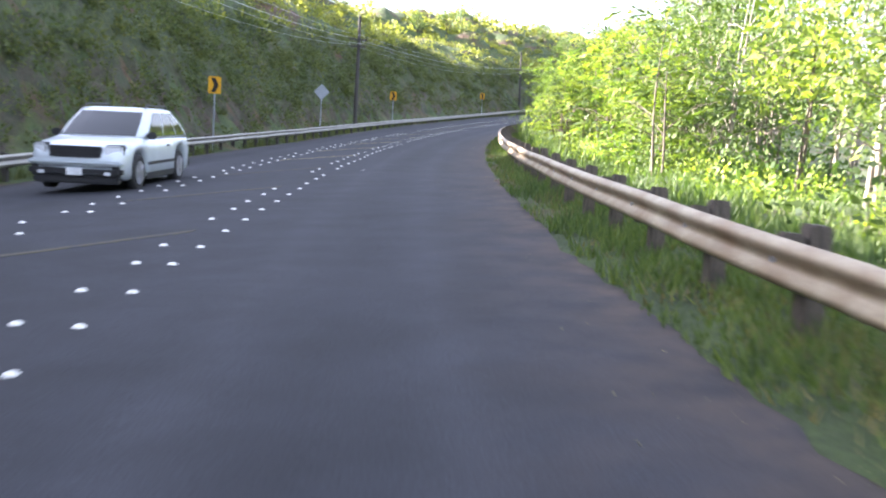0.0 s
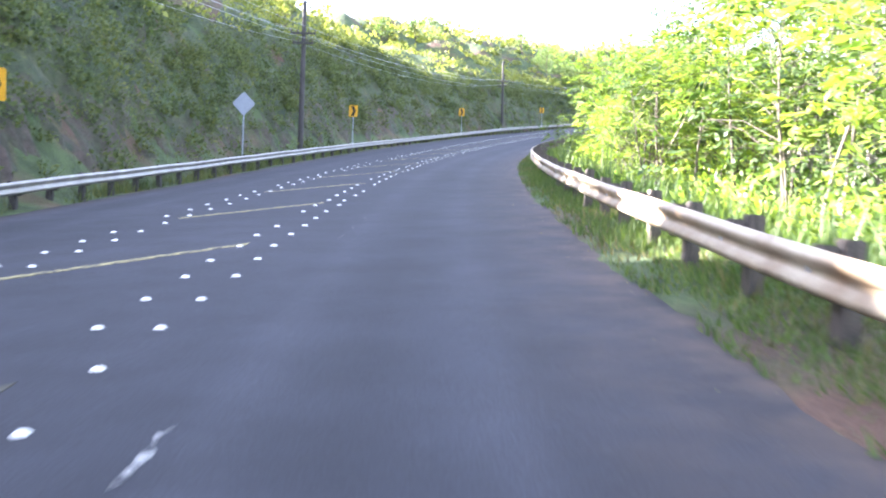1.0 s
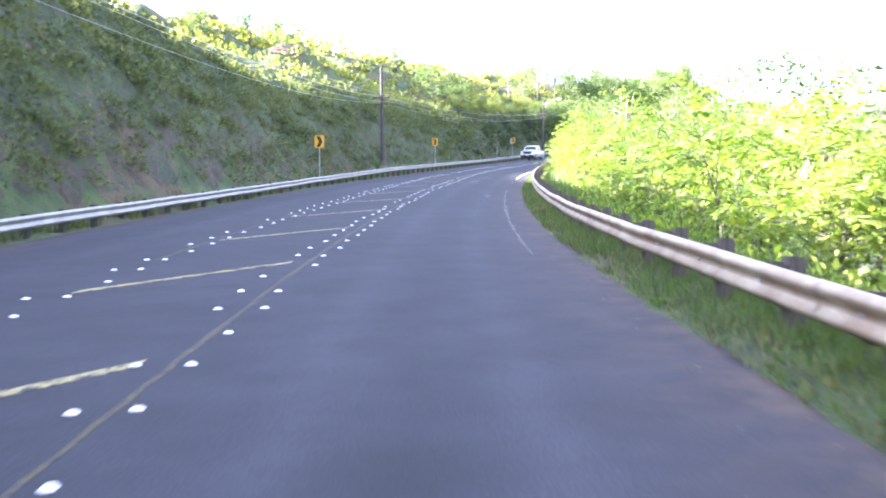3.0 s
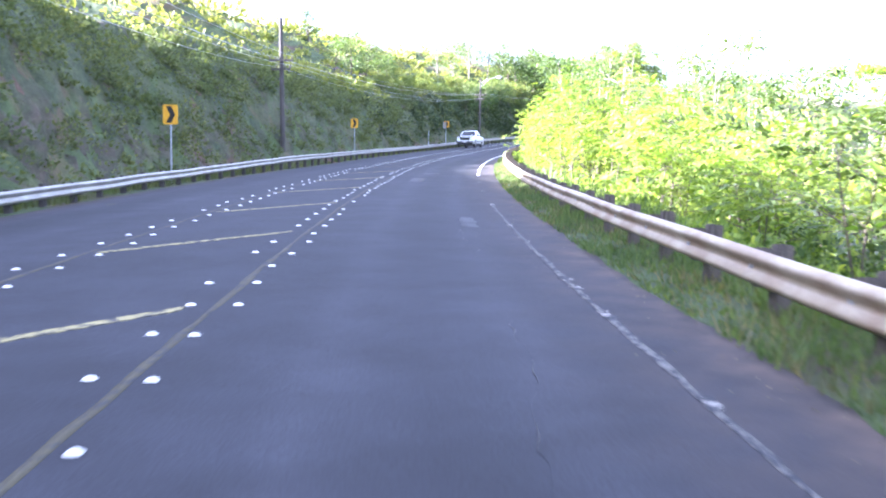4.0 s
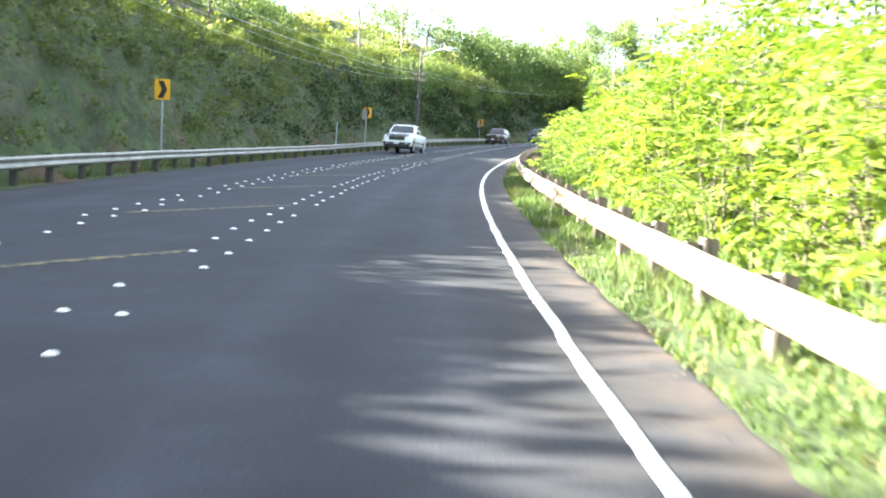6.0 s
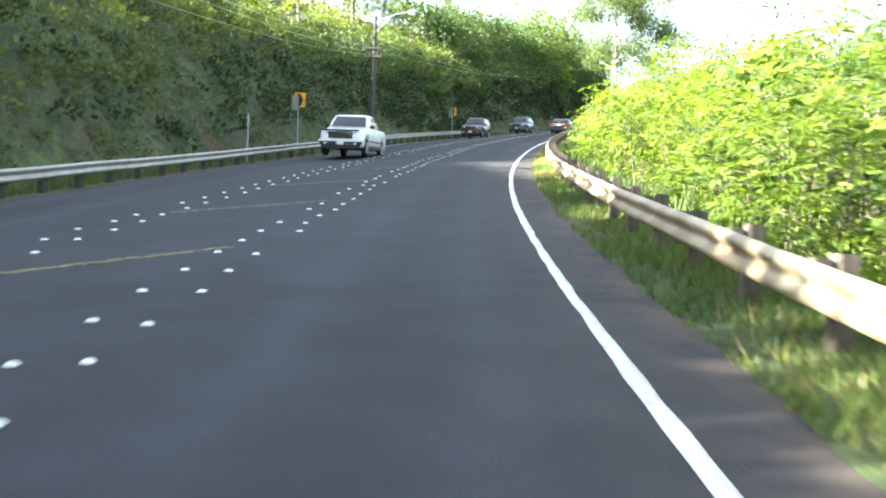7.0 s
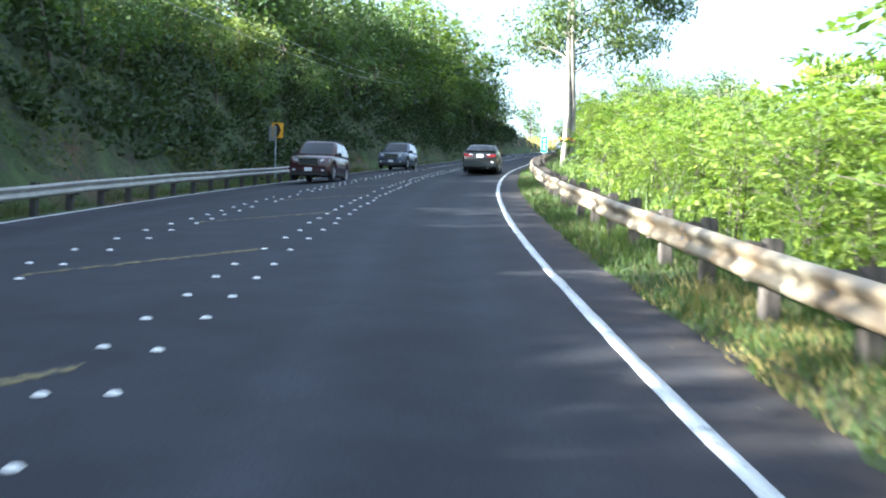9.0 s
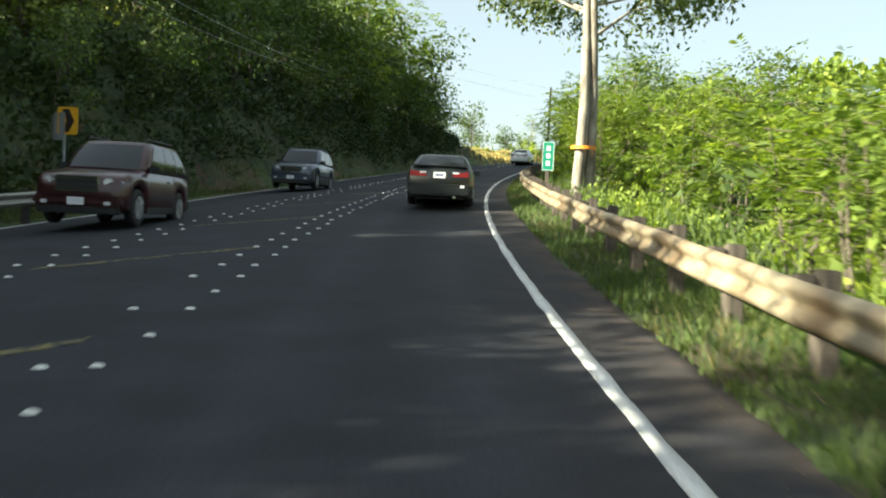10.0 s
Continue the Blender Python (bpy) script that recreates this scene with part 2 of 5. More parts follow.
def car_paint(name, colour, metal=0.0, rough=0.28):
    m, nt, b = material(name, rough, metal)
    d = ramp(nt, noise_node(nt, 0.5, 5), [(0.3, tuple(c * 0.85 for c in colour)), (0.7, colour)])
    nt.links.new(d, b.inputs["Base Color"])
    b.inputs["Coat Weight"].default_value, b.inputs["Coat Roughness"].default_value = 0.4, 0.12
    return m


def plain(name, colour, rough=0.5, metal=0.0):
    return grainy(name, tuple(c * 0.85 for c in colour), colour, 0.2, 0.03, rough, metal, 0.0)


M_ASPHALT = asphalt()
M_WHITE = worn_paint("white_road_paint", (0.72, 0.72, 0.7), 0.36)
M_FADED = worn_paint("faded_white_road_paint", (0.34, 0.32, 0.28), 0.53)
M_YELLOW = worn_paint("yellow_road_paint", (0.21, 0.178, 0.075), 0.5)
M_BAR_PAINT = worn_paint("weathered_yellow_road_paint", (0.33, 0.29, 0.13), 0.47)
M_YFADED = worn_paint("faded_yellow_road_paint", (0.07, 0.063, 0.036), 0.46, (0.031, 0.033, 0.039))
M_FAINT = worn_paint("faint_white_road_paint", (0.15, 0.145, 0.13), 0.5)
M_BLOT = worn_paint("smeared_white_paint", (0.3, 0.3, 0.29), 0.48)
M_DOT = grainy("white_ceramic", (0.6, 0.6, 0.55), (0.85, 0.85, 0.8), 0.06, 0.02, 0.4)
M_PATCH = grainy("paler_asphalt", (0.031, 0.033, 0.038), (0.045, 0.047, 0.053), 0.6, 0.02, 0.85)
M_TAR = plain("tar", (0.015, 0.015, 0.016), 0.6)
M_ORANGE = plain("orange_ribbon", (0.8, 0.3, 0.02), 0.6)
M_GROUND = soil_and_grass()
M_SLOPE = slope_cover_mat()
M_STEEL = grainy("galvanised_steel", (0.25, 0.24, 0.215), (0.4, 0.385, 0.34), 0.5, 0.03, 0.5, 0.55, 0.0008)
M_RUST = grainy("weathered_rusty_steel", (0.23, 0.15, 0.08), (0.46, 0.39, 0.27), 0.6, 0.03, 0.55, 0.3, 0.001)
M_POST = grainy("weathered_timber", (0.06, 0.05, 0.042), (0.16, 0.13, 0.105), 0.25, 0.015, 0.9, 0, 0.004, stretch=(6, 6, 1))
M_POLE = grainy("dark_pole_timber", (0.036, 0.033, 0.03), (0.092, 0.082, 0.074), 0.3, 0.02, 0.9, 0, 0.004, stretch=(6, 6, 0.6))
M_WIRE = plain("grey_wire", (0.4, 0.4, 0.42), 0.5)
M_SIGN_YELLOW = plain("sign_yellow", (0.8, 0.42, 0.02), 0.45)
M_SIGN_BLACK = plain("sign_black", (0.015, 0.015, 0.015), 0.5)
M_SIGN_BACK = plain("sign_back_aluminium", (0.42, 0.45, 0.5), 0.45, 0.4)
M_SIGN_GREEN = plain("sign_green", (0.01, 0.28, 0.17), 0.45)
M_SIGN_WHITE = plain("sign_white", (0.8, 0.8, 0.8), 0.45)
M_LEAF_SUN = leaf("light_feathery_leaf", (0.1, 0.16, 0.026), (0.25, 0.33, 0.062), 0.42)
M_LEAF_DARK = leaf("dark_broad_leaf", (0.045, 0.08, 0.025), (0.1, 0.15, 0.04), 0.35)
# darker copy of the broad leaf, with the slope's shade in its colour
M_LEAF_SHADE = leaf("shade_dark_leaf", (0.02, 0.036, 0.012), (0.048, 0.076, 0.022), 0.2)
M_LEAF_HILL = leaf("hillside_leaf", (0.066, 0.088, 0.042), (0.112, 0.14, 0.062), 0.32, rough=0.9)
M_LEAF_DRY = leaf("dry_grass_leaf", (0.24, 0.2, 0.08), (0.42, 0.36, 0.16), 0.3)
M_LEAF_MID = leaf("crest_leaf", (0.09, 0.125, 0.03), (0.19, 0.23, 0.055), 0.35)
# yellower, brighter hill leaf: the sunlight on the crest is in its colour
M_LEAF_YELLOW = leaf("sunlit_hill_leaf", (0.14, 0.16, 0.04), (0.3, 0.31, 0.09), 0.35)
M_GRASS = leaf("verge_grass", (0.045, 0.085, 0.025), (0.11, 0.165, 0.05), 0.35)
M_STRAW = leaf("straw_and_weeds", (0.09, 0.085, 0.045), (0.2, 0.18, 0.1), 0.3)
M_BARK = grainy("pale_bark", (0.07, 0.055, 0.042), (0.46, 0.41, 0.34), 0.55, 0.04, 0.9, 0, 0.01, stretch=(2.2, 2.2, 0.6))
M_TWIG = grainy("grey_brown_bark", (0.055, 0.045, 0.034), (0.17, 0.14, 0.105), 0.4, 0.03, 0.9, 0, 0.003, stretch=(4, 4, 0.6))
M_RUBBER = plain("tyre_rubber", (0.02, 0.02, 0.02), 0.85)
M_RIM = plain("alloy_rim", (0.5, 0.5, 0.52), 0.35, 0.7)
M_CHROME = plain("chrome", (0.7, 0.7, 0.72), 0.15, 1.0)
M_TRIM = plain("black_plastic", (0.018, 0.018, 0.02), 0.55)
M_CARGLASS = plain("dark_car_glass", (0.018, 0.022, 0.026), 0.06)
M_TAIL = plain("red_lamp_glass", (0.16, 0.012, 0.014), 0.18)
M_HEAD = plain("clear_lamp_glass", (0.85, 0.87, 0.9), 0.12, 0.1)
M_PLATE = plain("white_plate", (0.75, 0.77, 0.78), 0.5)
M_BAR = plain("dark_print", (0.08, 0.1, 0.2), 0.5)


# ---- building helpers ----
def part(name, bm, mat, parent=None, label=""):
    me = bpy.data.meshes.new(name)
    bm.to_mesh(me)
    bm.free()
    me.materials.append(mat)
    ob = new(name, me)
    if parent is not None:
        ob.parent = parent
    return tagged(ob, label)


def mesh_part(name, verts, quads, mat, parent=None, label="", smooth=False):
    """A mesh from arrays of corners and of quads (or triangles)."""
    v, q = np.asarray(verts, dtype=np.float32), np.asarray(quads, dtype=np.int32)
    me = bpy.data.meshes.new(name)
    me.vertices.add(len(v))
    me.vertices.foreach_set("co", v.ravel())
    me.loops.add(q.size)
    me.loops.foreach_set("vertex_index", q.ravel())
    me.polygons.add(len(q))
    me.polygons.foreach_set("loop_start", np.arange(0, q.size, q.shape[1], dtype=np.int32))
    if smooth:
        me.polygons.foreach_set("use_smooth", np.ones(len(q), dtype=bool))
    me.update(calc_edges=True)
    me.materials.append(mat)
    ob = new(name, me)
    if parent is not None:
        ob.parent = parent
    return tagged(ob, label)


def add_box(bm, x0, x1, y0, y1, z0, z1, bevel=0.0, m=None):
    r = bmesh.ops.create_cube(bm, size=1)
    vs = r["verts"]
    bmesh.ops.transform(bm, matrix=Matrix.Translation(((x0 + x1) / 2, (y0 + y1) / 2, (z0 + z1) / 2)) @ Matrix.Diagonal((x1 - x0, y1 - y0, z1 - z0, 1)), verts=vs)
    if bevel:
        es = list({e for v in vs for e in v.link_edges})
        r = bmesh.ops.bevel(bm, geom=es, offset=bevel, segments=2, affect="EDGES")
        vs = list({v for f in r["faces"] for v in f.verts} | {v for v in vs if v.is_valid})
    if m is not None:
        bmesh.ops.transform(bm, matrix=m, verts=vs)
    return vs


def box(x0, x1, y0, y1, z0, z1, bevel=0.0, m=None):
    bm = bmesh.new()
    add_box(bm, x0, x1, y0, y1, z0, z1, bevel, m)
    return bm


def tube(points, radii, sides=8, cap=True):
    """A tapered tube along points, as arrays."""
    pts = np.asarray(points, float)
    n = len(pts)
    radii = np.broadcast_to(np.asarray(radii, float), (n,))
    d = np.gradient(pts, axis=0)
    d /= np.linalg.norm(d, axis=1)[:, None] + 1e-9
    ref = np.where(np.abs(d[:, 2:3]) > 0.9, [[1.0, 0, 0]], [[0, 0, 1.0]])
    u = np.cross(d, ref)
    u /= np.linalg.norm(u, axis=1)[:, None]
    w = np.cross(d, u)
    a = np.arange(sides) / sides * 2 * np.pi
    v = pts[:, None] + radii[:, None, None] * (u[:, None] * np.cos(a)[None, :, None] + w[:, None] * np.sin(a)[None, :, None])
    q = []
    for i in range(n - 1):
        for k in range(sides):
            k2 = (k + 1) % sides
            q.append((i * sides + k, i * sides + k2, (i + 1) * sides + k2, (i + 1) * sides + k))
    return v.reshape(-1, 3), np.array(q)


def joined(pieces):
    vs, qs, at = [], [], 0
    for v, q in pieces:
        vs.append(v)
        qs.append(q + at)
        at += len(v)
    return np.concatenate(vs), np.concatenate(qs)


def rhombs(centres, along, size, width, rng, flat=0.0):
    """Leaf-shaped quads at many places, turned at random about a leading direction."""
    n = len(centres)
    d = along + rng.normal(0, 0.45, (n, 3))
    d /= np.linalg.norm(d, axis=1)[:, None] + 1e-9
    r = rng.normal(0, 1, (n, 3))
    r[:, 2] *= 1 - flat
    u = np.cross(d, r)
    u /= np.linalg.norm(u, axis=1)[:, None] + 1e-9
    L = (size * rng.uniform(0.6, 1.35, n))[:, None]
    Wd = L * width
    v = np.stack([centres - d * L * 0.5, centres + u * Wd * 0.5 - d * L * 0.05, centres + d * L * 0.5, centres - u * Wd * 0.5 - d * L * 0.05], 1)
    return v.reshape(-1, 3), np.arange(4 * n).reshape(n, 4)


def empty(name, m, label, category, group="", kind=""):
    e = new(name)
    e.matrix_basis = m
    e.empty_display_size = 0.2
    return tagged(e, label, category, group, kind)

# ---- the ground: one sheet to the horizon ----
def axis(lo, hi, step, far):
    mid = np.arange(lo, hi, step)
    out, d = [], step
    while sum(out) < far:
        d *= 1.35
        out.append(d)
    ext = np.cumsum(out)
    return np.concatenate([lo - ext[::-1], mid, hi - step + ext])


def build_ground():
    xs, ys = axis(-75, 285, 1.5, 3600), axis(-60, 330, 1.5, 3600)
    gx, gy = np.meshgrid(xs, ys, indexing="ij")
    x, y = gx.ravel(), gy.ravel()
    s, lat = to_road(x, y)
    z = np.interp(s, SS, RZ) + surf(s, lat) + hill_height(s, lat)
    under = (lat > rail_left_lat(s) + 1.5) & (lat < 2.3)
    edge = (lat >= 2.3) & (lat < 5.0)
    z += np.where(under, -0.16, 0.0) + np.where((~under) & (np.abs(lat) < 9), np.where(edge, -0.006, -0.03) , 0) + 0.03 * waves(x, y, 3.0, 8) * (~under & ~edge)
    calm = np.clip((lat - 20) / 30, 0, 1)
    z = z * (1 - calm) + calm * (np.clip(y * 0.03, 0, 9) - 5.0 + 0.6 * waves(x, y, 60, 12))
    far = np.clip((np.hypot(x - 90, y - 160) - 240) / 300, 0, 1)
    z = z * (1 - far) + far * (2 + 5 * waves(x, y, 900, 9))
    n, k = len(xs), len(ys)
    i = np.arange(n * k).reshape(n, k)
    q = np.stack([i[:-1, :-1], i[1:, :-1], i[1:, 1:], i[:-1, 1:]], -1).reshape(-1, 4)
    ob = mesh_part("ground", np.stack([x, y, z], 1), q, M_GROUND, smooth=True)
    return tagged(ob, "rough ground of red-brown soil and grass beside the road", "ground", kind="structure")


def ground_z(s, lat):
    return np.interp(s, SS, RZ) + surf(s, lat) + hill_height(s, lat) - 0.03


build_ground()


def build_slope():
    """The steep cut bank: a fine tufted sheet over the coarse ground."""
    s = np.arange(-30, 332.1, 0.34)
    left = np.array([0.0, 0.15, 0.4, 0.65, 0.9, 1.15, 1.4, 1.65, 1.9, 2.15, 2.4, 2.65, 2.9, 3.2, 3.5, 3.9, 4.3, 4.8, 5.3, 5.9])
    gs, gl = np.meshgrid(s, -9.0 - left, indexing="ij")
    a, b = gs.ravel(), gl.ravel()
    tuft = 0.16 * waves(a, b * 2.2, 1.7, 51) + 0.12 * waves(a, b * 2.4, 0.8, 52) + np.random.RandomState(53).normal(0, 0.05, len(a))
    edge = np.minimum(np.minimum(-9.0 - b, 5.9 + 9.0 + b) * 2, 1)
    z = hill_height(a, b) + 0.1 + tuft * edge - 0.5 * (edge <= 0)
    v = on_road_many(a, b + tuft * edge * 0.8, z)
    n, m = gs.shape
    i = np.arange(n * m).reshape(n, m)
    q = np.stack([i[:-1, 1:], i[:-1, :-1], i[1:, :-1], i[1:, 1:]], -1).reshape(-1, 4)
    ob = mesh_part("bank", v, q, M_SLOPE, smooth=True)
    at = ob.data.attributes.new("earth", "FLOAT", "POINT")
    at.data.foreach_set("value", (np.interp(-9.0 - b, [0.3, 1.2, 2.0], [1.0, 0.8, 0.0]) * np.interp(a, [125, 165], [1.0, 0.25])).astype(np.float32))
    return tagged(ob, "steep shaded cut bank matted with creepers and brown earth", "bank", kind="structure")


build_slope()


# ---- the road and its paint ----
def strip(name, s0, s1, lat0, lat1, z, mat, parent=None, step=1.0, label="", wobble=0.0, seed=1, ends=0.0):
    """A thin strip along the road between two offsets, with real thickness."""
    s = np.linspace(s0, s1, max(2, int((s1 - s0) / step) + 1))
    rng = np.random.RandomState(seed)
    w0, w1 = rng.normal(0, wobble, len(s)), rng.normal(0, wobble, len(s))
    a, b = lat0 + w0, lat1 + w1
    sb = s + ends
    cols = []
    for ss_, l, dz in ((s, a, -0.0055), (s, a, 0.0), (sb, b, 0.0), (sb, b, -0.0055)):
        cols.append(on_road_many(ss_, l, z + dz))
    v = np.stack(cols, 1)
    n = len(s)
    i = np.arange(n * 4).reshape(n, 4)
    q = np.stack([i[:-1, :-1], i[:-1, 1:], i[1:, 1:], i[1:, :-1]], -1).reshape(-1, 4)
    return mesh_part(name, v.reshape(-1, 3), q, mat, parent, label)


# offset, dust and polish of the road's lanes from side to side
LANES = [(-6.6, 0.05, 0.75), (-6.2, 0, 0.45), (-5.7, 0, 0.15), (-5.2, 0, 0.45), (-4.7, 0, 0.75), (-4.2, 0, 0.45), (-3.4, 0, 0.4), (-1.7, 0, 0.4), (-0.5, 0, 0.4), (0.2, 0, 0.4), (0.7, 0, 0.5), (1.0, 0, 0.8),
         (1.35, 0, 0.5), (1.75, 0, 0.1), (2.2, 0, 0.5), (2.55, 0.03, 0.8), (2.9, 0.1, 0.45)]


def build_road():
    s = np.arange(-90, 520.1, 0.5)
    n = len(s)
    edge = 4.33 + 0.07 * np.sin(s * 0.7) * np.sin(s * 0.23) + np.random.RandomState(3).normal(0, 0.035, n)
    left = rail_left_lat(s) + 0.25
    offs = [left, left + 0.001, np.full(n, -6.95)] + [np.full(n, l) for l, _, _ in LANES] + [ edge - 0.6, edge - 0.2, edge, edge + 0.02]
    cols = [on_road_many(s, l, -0.25 if k in (0, len(offs) - 1) else 0.0) for k, l in enumerate(offs)]
    v = np.stack(cols, 1)
    m = len(offs)
    i = np.arange(n * m).reshape(n, m)
    q = np.stack([i[:-1, :-1], i[:-1, 1:], i[1:, 1:], i[1:, :-1]], -1).reshape(-1, 4)
    road = mesh_part("road", v.reshape(-1, 3), q, M_ASPHALT)
    at = road.data.attributes.new("edge_dust", "FLOAT", "POINT")
    dust = np.tile([0.7, 0.7, 0.2] + [d for _, d, _ in LANES] + [0.4, 0.9, 1, 1], n)
    at.data.foreach_set("value", dust.astype(np.float32))
    at = road.data.attributes.new("wheel_track", "FLOAT", "POINT")
    at.data.foreach_set("value", np.tile([0.45] * 3 + [w for _, _, w in LANES] + [0.45] * 4, n).astype(np.float32))
    return tagged(road, "dark grey worn asphalt road curving to one side", "road", kind="structure")


ROAD = build_road()
strip("edge_line", 129.6, 520, 3.38, 3.5, 0.006, M_WHITE, ROAD, 0.5, "solid white edge line", 0.007, 4)
strip("faded_edge_line", 84.0, 113.0, 3.4, 3.47, 0.004, M_FAINT, ROAD, 0.3, "faded white edge line, almost worn away", 0.012, 5)
for a, b in ((65.95, 66.2), (88.1, 88.5), (90.9, 91.2), (94.4, 94.7), (97.3, 97.7), (99.0, 99.2), (99.65, 99.85), (101.0, 101.3), (103.8, 104.0), (106.5, 107.0), (112.2, 112.7), (118.4, 118.7), (124.0, 124.5)):
    strip("edge_line_remnant", a, b, 3.39, 3.5, 0.006, M_FADED, ROAD, 0.08, "remnant of a worn white edge line", 0.016, int(a * 7))
strip("far_edge_line", 212.0, 520, -7.08, -6.96, 0.006, M_WHITE, ROAD, 0.9, "white edge line of the oncoming lane", 0.008, 6)
for s0, s1, l0 in ((56, 130, -0.2), (84, 122, -2.92)):
    strip("faded_yellow_line", s0, s1, l0, l0 + 0.07, 0.003, M_YFADED, ROAD, 0.5, "thin worn yellow line", 0.012, int(s0))
for k in range(-6, 36):
    b = 39.3 + 7.315 * k + (0.45 if k < -1 else 0)
    a = b - 2.75
    bm = bmesh.new()
    pts = [on_road(a + (b - a) * f + d, -2.75 + 2.32 * f, 0.006 + dz) for dz in (0, -0.02) for d, fs in ((0, (0, 0.33, 0.66, 1)), (-0.26, (1, 0.66, 0.33, 0))) for f in fs]
    vs = [bm.verts.new(c) for c in pts]
    bm.faces.new(vs[:8])
    for j in range(8):
        bm.faces.new((vs[j], vs[(j + 1) % 8], vs[8 + (j + 1) % 8], vs[8 + j]))
    bmesh.ops.recalc_face_normals(bm, faces=bm.faces)
    part("hatch_bar", bm, M_YFADED if k < 0 else M_BAR_PAINT if k < 14 else M_YELLOW, ROAD, "yellow diagonal bar in the painted median")

for s0, s1, l0, l1 in ((123.9, 126.6, 0.82, 1.3), (106.2, 108.4, 2.52, 2.82), (130.6, 131.4, 1.0, 1.7)):
    strip("asphalt_patch", s0, s1, l0, l1, 0.004, M_PATCH, ROAD, 0.3, "paler repaired patch of asphalt", 0.02, int(s0))
for s0, s1, l0 in ((102, 107, 2.5), (186.6, 189.4, 2.6), (90, 98, 2.3), (39, 43, 0.75)):
    n = 40
    s = np.linspace(s0, s1, n)
    w = np.cumsum(np.random.RandomState(int(s0)).normal(0, 0.03, n))
    p = on_road_many(s, l0 + w, 0.0015)
    v, q = tube(p, 0.0006 + 0.006 * np.maximum(0, np.sin(s * 4.3)) ** 2, 4)
    mesh_part("tar_crack", v, q, M_TAR, ROAD, "dark crack in the asphalt")
strip("paint_blot", 30.2, 30.95, 0.73, 0.79, 0.004, M_BLOT, ROAD, 0.1, "smear of old white paint", 0.014, 71, 0.12)


# ---- grassy verge lapping over the pavement's edge ----
def build_verge():
    s = np.arange(-60, 380.1, 0.4)
    n = len(s)
    rng = np.random.RandomState(14)
    inner = 4.2 + 0.07 * np.sin(s * 0.9) * np.sin(s * 0.31) + rng.normal(0, 0.03, n)
    cols = []
    for off, dz in ((0, 0.001), (0.06, 0.006), (0.25, 0.022), (0.6, 0.035), (1.1, 0.05), (1.8, 0.06), (2.6, 0.03), (3.2, -0.25)):
        lat = inner + off
        z = hill_height(s, lat) + dz + (rng.normal(0, 0.012, n) if 0.1 < off < 3 else 0)
        cols.append(on_road_many(s, lat, z))
    v = np.stack(cols, 1)
    i = np.arange(n * 8).reshape(n, 8)
    q = np.stack([i[:-1, :-1], i[:-1, 1:], i[1:, 1:], i[1:, :-1]], -1).reshape(-1, 4)
    ob = mesh_part("verge", v.reshape(-1, 3), q, M_GROUND, smooth=True)
    return tagged(ob, "low verge of soil and matted grass along the asphalt", "verge", kind="structure")


build_verge()


# ---- guardrails ----
BEAM = [(0.0, 0.31), (0.035, 0.302), (0.075, 0.27), (0.08, 0.235), (0.03, 0.185), (0.012, 0.155), (0.03, 0.125), (0.08, 0.075), (0.075, 0.04), (0.035, 0.008), (0.0, 0.0)]


def beam_panel(s0, s1, lat_of, side, top, mat, parent, rng):
    """One W-shaped steel panel, lapped over the next; side is +1 when its face looks to the left."""
    s = np.linspace(s0, s1 + 0.08, 5)
    dents = rng.normal(0, 0.008, len(s))
    prof = BEAM + [(d - 0.006, z) for d, z in reversed(BEAM)]
    rows = [on_road_many(s, lat_of(s) - side * (d + dents), top(s) - 0.31 + z + 0.006 * np.sin(s * 0.9)) for d, z in prof]
    v = np.stack(rows, 1)
    n, m = v.shape[:2]
    i = np.arange(n * m).reshape(n, m)
    j = np.roll(i, -1, 1)
    q = np.stack([i[:-1], j[:-1], j[1:], i[1:]], -1).reshape(-1, 4)
    return mesh_part("rail_panel", v.reshape(-1, 3), q, mat, parent)


def timber(name, w, d, z0, z1, mat):
    """A squared timber with worn edges and a slightly weathered top."""
    bm = bmesh.new()
    vs = add_box(bm, -w / 2, w / 2, -d / 2, d / 2, z0, z1, 0.014)
    for v in bm.verts:
        if v.co.z > z1 - 0.02:
            v.co.z -= 0.012 * (v.co.x / w + v.co.y / d)
    me = bpy.data.meshes.new(name)
    bm.to_mesh(me)
    bm.free()
    me.materials.append(mat)
    return me


def bolt_mesh():
    me = bpy.data.meshes.new("bolt")
    bm = bmesh.new()
    bmesh.ops.create_cone(bm, cap_ends=True, segments=8, radius1=0.024, radius2=0.016, depth=0.02, matrix=pose(0, 0, 0, 0, 90, 0))
    bm.to_mesh(me)
    bm.free()
    me.materials.append(M_SIGN_BACK)
    return me


